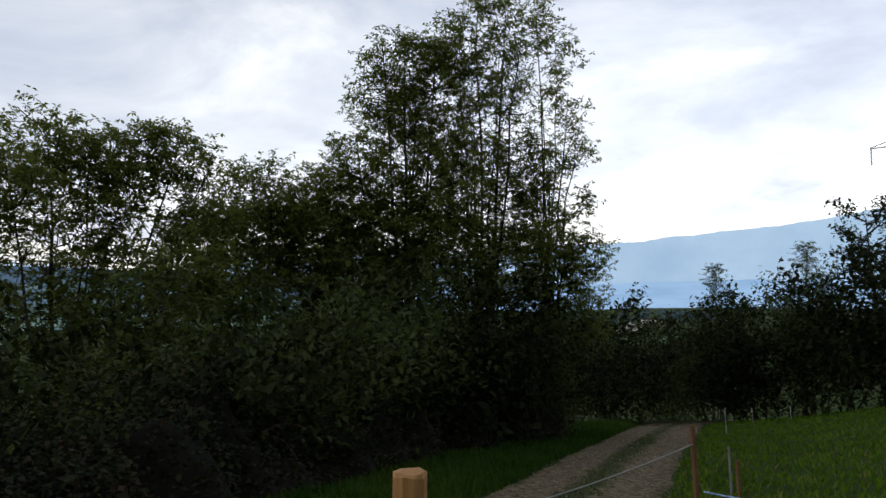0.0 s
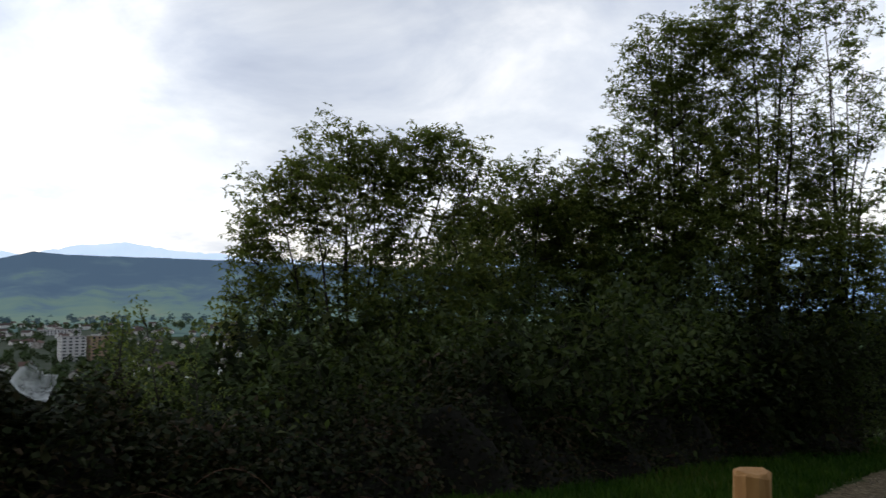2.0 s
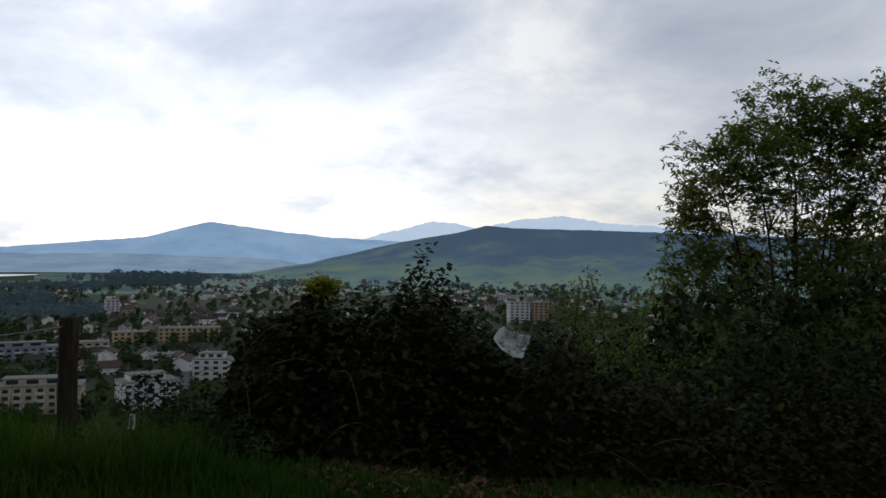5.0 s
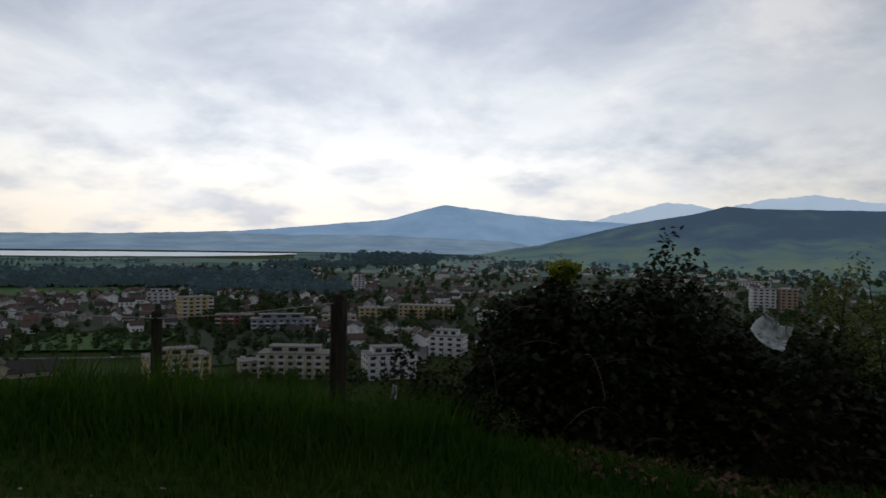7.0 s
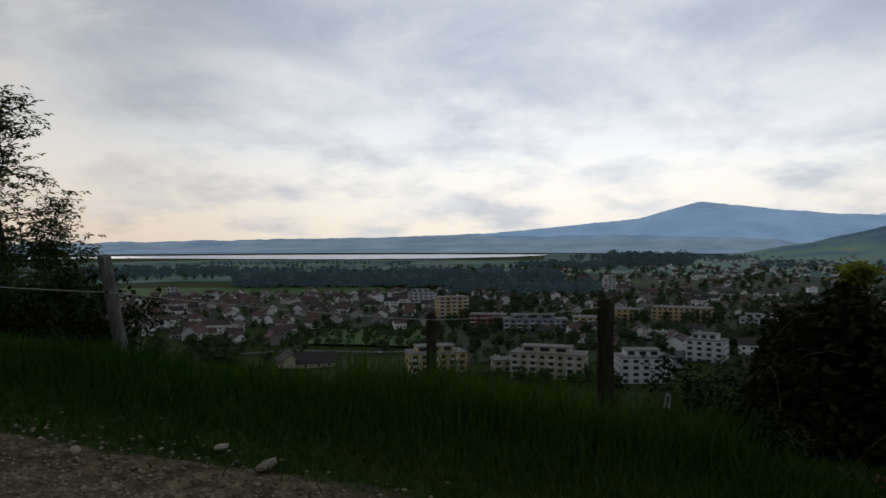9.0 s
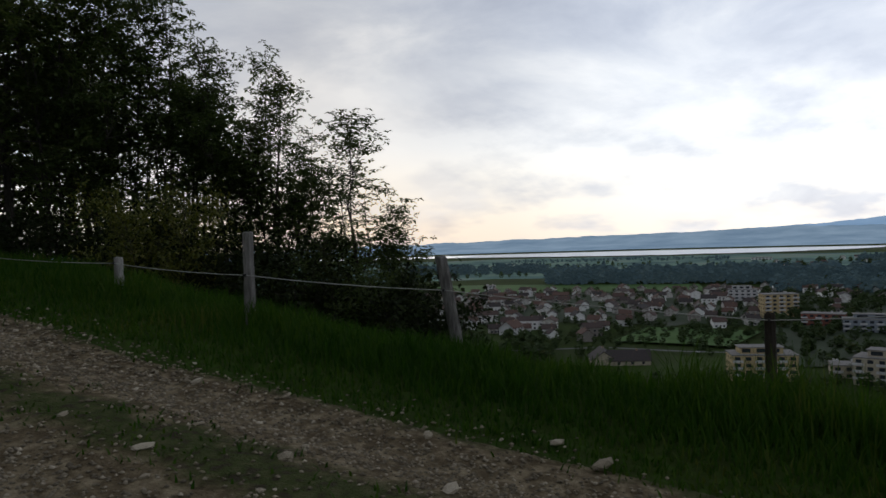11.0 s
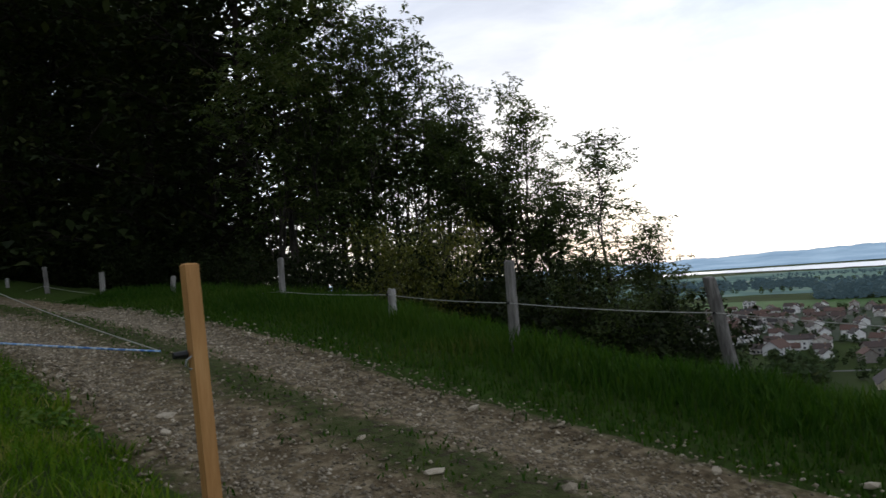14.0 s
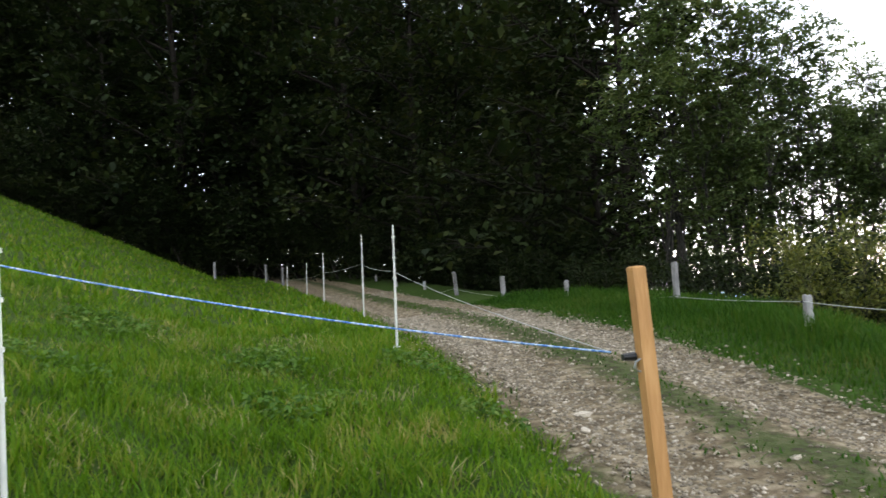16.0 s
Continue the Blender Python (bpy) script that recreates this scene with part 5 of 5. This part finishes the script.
def sector(name, label, category, a0, a1, d0, d1, mat, up):
    """A patch of the valley floor between two bearings and two distances, with a ragged rim."""
    na_, nd_ = 40, 14
    v = []
    for i_ in range(na_):
        for j_ in range(nd_):
            az, f_ = a0 + (a1 - a0) * i_ / (na_ - 1), j_ / (nd_ - 1)
            d = (d0 + 40 * noise.noise((az * 0.5, a0, 0))) * (1 - f_) + (d1 + 90 * noise.noise((az * 0.4, a1, 3))) * f_
            x, y = place(az, d)
            v.append((x, y, gz(x, y) + up))
    f = [(i_ * nd_ + j_, i_ * nd_ + j_ + 1, (i_ + 1) * nd_ + j_ + 1, (i_ + 1) * nd_ + j_) for i_ in range(na_ - 1) for j_ in range(nd_ - 1)]
    return tagged(part(name, mesh_of(name, v, f, mat), mat), label, category, kind="structure")


sector("pavement", "grey and green patchwork of streets, yards and gardens", "pavement", 50, 98, 400, 1350, M_YARDS, 0.7)
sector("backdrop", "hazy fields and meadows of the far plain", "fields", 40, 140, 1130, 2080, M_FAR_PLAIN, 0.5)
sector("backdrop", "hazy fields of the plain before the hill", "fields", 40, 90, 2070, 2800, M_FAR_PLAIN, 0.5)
sector("pavement", "streets and gardens between the village houses", "pavement", 98.5, 122, 560, 840, M_YARDS, 0.7)
strip("road", "grey street leading down through the town", "road", [place(80.6, 380), place(80.4, 430), place(81.2, 520), place(82, 640)], 8, M_ASPHALT)
strip("road", "narrow grey lane across the orchard meadow", "road", [place(96, 425), place(103, 425), place(109, 440), place(116, 430)], 3.5, M_ASPHALT)
strip("meadow", "light green mown meadow below the houses", "meadow", [place(99, 480), place(103, 490), place(107, 500)], 70, M_MEADOW_LIGHT)
strip("meadow", "light green open meadow beside the wood", "meadow", [place(102, 900), place(108, 900), place(118, 930), place(124, 960)], 130, M_MEADOW_LIGHT)
strip("meadow", "light green meadow at the town's edge", "meadow", [place(71, 900), place(75, 880), place(77, 880)], 60, M_MEADOW_LIGHT)
strip("meadow", "pale green sports field in the town", "meadow", [place(83, 1080), place(88, 1080)], 60, M_MEADOW_LIGHT)
strip("meadow", "green meadow in the northern valley", "meadow", [place(-6, 900), place(4, 950)], 260, M_MEADOW_LIGHT)

# parked car on the lane, a pale speck
cx, cy = place(102.4, 424)
car = empty("car", pose(cx, cy, gz(cx, cy) + 1.0, 0, 0, 14), "small white parked car on the lane", "car")
bm = bmesh.new()
box(bm, -2.1, 2.1, -0.85, 0.85, 0.3, 0.95, 0.15)
part("body", bm, M_WALL_WHITE, car)
bm = bmesh.new()
box(bm, -1.2, 1.1, -0.75, 0.75, 0.95, 1.5, 0.2)
part("cabin", bm, M_GLASS, car)
for wx in (-1.3, 1.3):
    for wy in (-0.8, 0.8):
        bm = bmesh.new()
        bmesh.ops.create_cone(bm, cap_ends=True, segments=12, radius1=0.32, radius2=0.32, depth=0.2, matrix=Matrix.Translation((wx, wy, 0.32)) @ Euler((radians(90), 0, 0)).to_matrix().to_4x4())
        part("wheel", bm, M_BLACK, car)

# pylon on the slope to the north-east
px, py = place(338.2, 120)
pylon = empty("pylon", pose(px, py, gz(px, py), 0, 0, -22), "grey steel lattice power pylon above the trees", "pylon")
zt = 1.55 + 120 * math.tan(radians(9.4)) - gz(px, py)


def bar(a, b, r, name, parent):
    v, f = tube([a, b], [r, r], 4)
    return part(name, mesh_of(name, v, f, M_STEEL), M_STEEL, parent)


for sx in (-1, 1):
    for sy in (-1, 1):
        bar((sx * 2.2, sy * 2.2, -1), (sx * 0.35, sy * 0.35, zt + 4), 0.09, "leg", pylon)
for q in range(8):
    f0, f1 = q / 8, (q + 1) / 8
    w0, w1 = 2.2 - 1.85 * f0, 2.2 - 1.85 * f1
    for sx in (-1, 1):
        bar((-sx * w0, -2.0 * w0 / 2.2, f0 * (zt + 4)), (sx * w1, -2.0 * w1 / 2.2, f1 * (zt + 4)), 0.05, "brace", pylon)
for sx in (-1, 1):
    arm = bar((0, 0, zt), (sx * 5.2, 0, zt - 0.2), 0.08, "arm", pylon)
    bar((0, 0, zt + 1.6), (sx * 5.2, 0, zt - 0.1), 0.06, "stay", pylon)
    bar((sx * 5.1, 0, zt - 0.2), (sx * 5.1, 0, zt - 2.5), 0.09, "insulator_string", pylon)


# ---- litter in the brambles ----
def crumpled(name, label, category, m, sx, sy, sz, mat, seed, k=22):
    """A film of plastic, folded by noise, with a torn lower edge."""
    u, v = np.meshgrid(np.linspace(-1, 1, k), np.linspace(-1, 1, k), indexing="ij")
    vert = []
    for a, b in zip(u.ravel(), v.ravel()):
        n1 = noise.noise((a * 2.2, b * 2.2, seed))
        n2 = noise.noise((a * 5.0, b * 5.0, seed + 4))
        edge = 1 - 0.06 * noise.noise((a * 3, b * 3, seed + 9))
        vert.append((a * sx * edge * (1 - 0.25 * (b > 0) * b), sy * (1 - a * a * 0.8 - b * b * 0.6) + 0.07 * n1 + 0.05 * n2, b * sz * edge))
    i, j = np.meshgrid(np.arange(k - 1), np.arange(k - 1), indexing="ij")
    f = np.stack([i * k + j, (i + 1) * k + j, (i + 1) * k + j + 1, i * k + j + 1], -1).reshape(-1, 4)
    ob = part(name, mesh_of(name, vert, f, mat), mat)
    ob.matrix_world = m
    sol = ob.modifiers.new("thickness", "SOLIDIFY")
    sol.thickness = 0.002
    return tagged(ob, label, category)


M_FILM = bpy.data.materials.new("clear_plastic_film")
M_FILM.use_nodes = True
ft = M_FILM.node_tree
fb = ft.nodes["Principled BSDF"]
fb.inputs["Base Color"].default_value = (0.62, 0.66, 0.66, 1)
fb.inputs["Roughness"].default_value = 0.1
fn = N(ft, "ShaderNodeTexNoise", Scale=7.0, Detail=4.0, Distortion=1.0)
fo = ft.nodes.new("ShaderNodeTexCoord")
ft.links.new(fo.outputs["Object"], fn.inputs["Vector"])
ft.links.new(ramp(ft, fn.outputs["Fac"], [(0.36, (0.15, 0.15, 0.15)), (0.56, (1, 1, 1))]).outputs[0], fb.inputs["Alpha"])
crumpled("plastic_bag", "crumpled clear plastic bag caught in the brambles", "plastic bag", pose(-5.22, 3.42, 0.90, -30, 34, 57), 0.13, 0.10, 0.10, M_FILM, 3.0, 9)
crumpled("plastic_scrap", "small white scrap of plastic in the grass", "litter", pose(-6.05, 0.82, 0.35, 8, 5, 80), 0.02, 0.018, 0.05, M_WALL_WHITE, 8.0)
bx, by = place(70.3, 8.1)
rng = np.random.default_rng(44)
c = rng.normal(0, 1, (420, 3)) * np.array([0.075, 0.075, 0.05]) + np.array([0, 0, 0.08])
tuft = empty("bush", pose(bx, by, 1.13), "bright yellow-green leafy shoot above the brambles", "shrub")
M_SHOOT = material("fresh_shoot_leaves", [(0.2, (0.11, 0.14, 0.014)), (0.5, (0.19, 0.22, 0.022)), (0.85, (0.27, 0.26, 0.035))], scale=3.0, rough=0.55, island=0.5, translucent=0.4)
part("foliage", mesh_of("foliage", *leaves(c, 0.075, rng), M_SHOOT), M_SHOOT, tuft)
v, f = tube([(0, 0, -0.9), (0.02, 0, -0.3), (0, 0.02, 0.1), (-0.06, -0.1, 0.22)], [0.012, 0.01, 0.006, 0.003], 4)
part("stem", mesh_of("stem", v, f, M_CANE), M_CANE, tuft)


# ---- grass ----
def blades(name, label, xy, height, rng, wide=0.006, bend=0.5, mat=None, lift=-0.02):
    x, y = xy
    n = len(x)
    z = ground_z(x, y) + lift
    a = rng.uniform(0, 2 * np.pi, n)
    h = height * rng.uniform(0.5, 1.3, n)
    b = h * rng.uniform(0.1, bend, n) * 1.4
    w = wide * rng.uniform(0.7, 1.5, n)
    d = np.stack([np.cos(a), np.sin(a), np.zeros(n)], 1)
    s = np.stack([-np.sin(a), np.cos(a), np.zeros(n)], 1) * w[:, None]
    base = np.stack([x, y, z], 1)
    up = np.array([0, 0, 1.0])
    mid = base + d * b[:, None] * 0.35 + up * (h * 0.62)[:, None]
    tip = base + d * b[:, None] + up * h[:, None]
    v = np.stack([base - s, base + s, mid - s * 0.8, mid + s * 0.8, tip - s * 0.15, tip + s * 0.15], 1).reshape(-1, 3)
    k = np.arange(n)[:, None] * 6
    f = np.concatenate([k + np.array([0, 1, 3, 2]), k + np.array([2, 3, 5, 4])])
    return tagged(part(name, mesh_of(name, v, f, mat or M_GRASS), mat or M_GRASS), label, "grass", kind="stuff")


GR = np.random.default_rng(21)


def scatter(n, x0, x1, y0, y1, keep):
    x, y = GR.uniform(x0, x1, n), GR.uniform(y0, y1, n)
    k = keep(x, y)
    return x[k], y[k]


def side_w(x, y):
    return road_x(y) - HALF - x


def side_e(x, y):
    return x - road_x(y) - HALF


def clumpy(x, y, s=1.3):
    return 0.5 + 0.5 * np.sin(x * s * 2.1 + 3 * np.sin(y * s * 0.9)) * np.sin(y * s * 1.7 + 2 * np.sin(x * s * 1.1))


xy = scatter(165000, -9, -3, -16, 9, lambda x, y: (side_w(x, y) > -0.12 + 0.2 * GR.uniform(0, 1, len(x))) & (side_w(x, y) < 2.7))
hh = (0.07 + 0.16 * smooth_step(0.15, 1.3, side_w(*xy)) * (0.25 + 0.75 * clumpy(*xy) + 0.45 * clumpy(*xy, 4.1))) * (1 - 0.45 * smooth_step(0.5, 3.0, xy[1]))
blades("tall_grass", "tall rank green grass on the roadside bank", xy, hh, GR, 0.006)
xy = scatter(9000, -8.5, -5.6, -1.6, 1.4, lambda x, y: (side_w(x, y) > 1.2) & (side_w(x, y) < 2.8))
blades("tall_grass", "long seeding grass stalks beside the fence posts", xy, 0.42 * (0.5 + 0.6 * clumpy(*xy, 2.0)), GR, 0.005)
xy = scatter(60000, -6, 2, 8, 34, lambda x, y: (side_w(x, y) > -0.1) & (side_w(x, y) < 2.6))
blades("verge_grass", "short green verge grass along the track", xy, 0.17, GR, 0.010)
xy = scatter(115000, -2.1, 5.5, -10.5, -1.2, lambda x, y: (side_e(x, y) > -0.10 + 0.22 * clumpy(x, y, 3) - 0.1) & (np.hypot(x, y + 0.4) > 1.3) & (GR.uniform(0, 1, len(x)) < 1.3 - 0.09 * np.hypot(x, y)))
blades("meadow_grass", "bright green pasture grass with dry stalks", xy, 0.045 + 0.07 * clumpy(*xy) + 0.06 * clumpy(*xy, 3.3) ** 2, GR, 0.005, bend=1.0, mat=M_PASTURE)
xy = scatter(60000, -3, 22, -38, -9, lambda x, y: (side_e(x, y) > -0.05) & (GR.uniform(0, 1, len(x)) < 1.1 - 0.02 * np.hypot(x, y)))
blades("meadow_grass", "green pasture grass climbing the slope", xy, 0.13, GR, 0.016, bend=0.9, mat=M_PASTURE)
xy = scatter(80000, -2, 16, 6, 40, lambda x, y: (side_e(x, y) > -0.05) & (GR.uniform(0, 1, len(x)) < 1.1 - 0.02 * np.hypot(x, y)))
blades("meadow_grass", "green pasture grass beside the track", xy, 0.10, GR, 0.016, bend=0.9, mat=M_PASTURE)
xy = scatter(80000, -4.5, 2, -22, 32, lambda x, y: (np.abs(x - road_x(y)) < 0.34 * (0.4 + clumpy(x, y, 1.7))) & (GR.uniform(0, 1, len(x)) < 0.25 + clumpy(x, y, 1.1)))
blades("strip_grass", "thin low grass growing along the track's middle", xy, 0.030, GR, 0.006, bend=1.5, lift=0.03)
xy = scatter(4000, -5.2, -1.2, -16, 6, lambda x, y: np.abs(np.abs(x - road_x(y)) - 1.2) < 0.22)
blades("strip_grass", "sparse low weeds at the track's edges", xy, 0.05, GR, 0.006, bend=1.1, lift=0.02)

xy = scatter(24000, -1.9, 5.0, -1.3, 6.2, lambda x, y: side_e(x, y) > 0.0)
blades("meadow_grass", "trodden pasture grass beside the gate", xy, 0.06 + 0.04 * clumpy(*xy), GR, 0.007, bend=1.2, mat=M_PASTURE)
M_STRAW = plain("dry_straw", (0.22, 0.20, 0.075), rough=0.8, var=0.35, scale=3.0)
xy = scatter(11000, -1.8, 5.0, -9.5, -1.4, lambda x, y: (side_e(x, y) > 0.05) & (np.hypot(x, y + 0.4) > 1.3) & (clumpy(x, y, 1.6) > 0.62))
blades("dry_grass", "dry bent straw stalks among the pasture grass", xy, 0.10, GR, 0.004, bend=1.6, mat=M_STRAW)

# broad-leaved weeds in patches of the pasture
M_WEED = material("broad_weed_leaves", [(0.25, (0.035, 0.085, 0.008)), (0.55, (0.065, 0.13, 0.014)), (0.85, (0.12, 0.17, 0.03))], scale=1.5, rough=0.6, island=0.5, translucent=0.3, spec=0.2)
xy = scatter(9000, -1.9, 5.0, -9.5, -1.4, lambda x, y: (side_e(x, y) > 0.0) & (np.hypot(x, y + 0.4) > 1.3) & (clumpy(x + 3, y, 1.1) > 0.66))
c = np.stack([xy[0], xy[1], ground_z(*xy) + GR.uniform(0.03, 0.11, len(xy[0]))], 1)
tagged(part("weeds", mesh_of("weeds", *sprays(c, 0.05, GR, 5, 0.75), M_WEED), M_WEED), "clover and dandelion leaves among the pasture grass", "weeds", kind="stuff")

# leaf litter and dead stems under the brambles
xy = scatter(7000, -8, -4, 2.0, 9, lambda x, y: (side_w(x, y) > 1.0) & (side_w(x, y) < 3.2))
c = np.stack([xy[0], xy[1], ground_z(*xy) + 0.03 + 0.05 * GR.uniform(0, 1, len(xy[0]))], 1)
M_LITTER = material("dead_brown_leaves", [(0.2, (0.05, 0.025, 0.012)), (0.6, (0.10, 0.05, 0.025)), (0.9, (0.16, 0.10, 0.055))], scale=2.0, rough=0.8, island=0.6)
tagged(part("leaf_litter", mesh_of("leaf_litter", *leaves(c, 0.07, GR), M_LITTER), M_LITTER), "dead brown leaves below the brambles", "leaf litter", kind="stuff")


# ---- stones of the track ----
def stone_mesh(seed):
    bm = bmesh.new()
    bmesh.ops.create_icosphere(bm, subdivisions=1, radius=1.0)
    r = random.Random(seed)
    for v in bm.verts:
        v.co *= r.uniform(0.7, 1.15)
        v.co.z *= 0.55
    me = bpy.data.meshes.new("stone")
    bm.to_mesh(me)
    bm.free()
    me.materials.append(M_STONE)
    return me


STONES = [stone_mesh(q) for q in range(8)]
SR = random.Random(31)
big = [(-4.45, -1.62, 0.08), (-4.6, -1.95, 0.06), (-4.0, -4.35, 0.07), (-2.25, -5.6, 0.07), (-2.1, -5.2, 0.05), (-2.9, -3.5, 0.06), (-3.3, -2.9, 0.07), (-4.2, -2.6, 0.06), (-3.6, -2.1, 0.07)]
for q in range(300):
    if q < len(big):
        x, y, r = big[q]
    else:
        y = SR.uniform(-11, 0.5)
        x = float(road_x(y)) + SR.choice((-1, 1)) * (0.75 + SR.gauss(0, 0.28))
        r = SR.choice((0.016, 0.018, 0.022, 0.026, 0.034))
    r *= 0.75
    ob = part("stone", STONES[q % 8], None, road)
    ob.matrix_world = pose(x, y, float(ground_z(x, y, False)) + 0.03 + r * 0.15, SR.uniform(-20, 20), SR.uniform(-20, 20), SR.uniform(0, 360)) @ Matrix.Diagonal((r * SR.uniform(0.8, 1.5), r, r, 1))
n = 30000
y = np.where(GR.uniform(0, 1, n) < 0.75, GR.uniform(-13, 2, n), GR.uniform(-24, 32, n))
x = road_x(y) + GR.choice([-1, 1], n) * np.abs(0.72 + GR.normal(0, 0.26, n))
r = GR.uniform(0.006, 0.017, n) * (1 + 0.03 * np.abs(y))
z = ground_z(x, y, False) + 0.032
octa = np.array([(1, 0, 0), (0, 1, 0), (-1, 0, 0), (0, -1, 0), (0, 0, 0.7), (0, 0, -0.5)])
v = octa[None] * r[:, None, None] * GR.uniform(0.6, 1.4, (n, 6, 1))
a = GR.uniform(0, 6.28, n)
v = np.stack([v[..., 0] * np.cos(a)[:, None] - v[..., 1] * np.sin(a)[:, None], v[..., 0] * np.sin(a)[:, None] + v[..., 1] * np.cos(a)[:, None], v[..., 2]], -1) + np.stack([x, y, z], -1)[:, None]
tri = np.array([(0, 1, 4), (1, 2, 4), (2, 3, 4), (3, 0, 4), (1, 0, 5), (2, 1, 5), (3, 2, 5), (0, 3, 5)])
f = (np.arange(n)[:, None, None] * 6 + tri[None]).reshape(-1, 3)
gravel = tagged(part("gravel", mesh_of("gravel", v.reshape(-1, 3), f, M_STONE), M_STONE), "loose pale gravel strewn over the track", "gravel", kind="stuff")
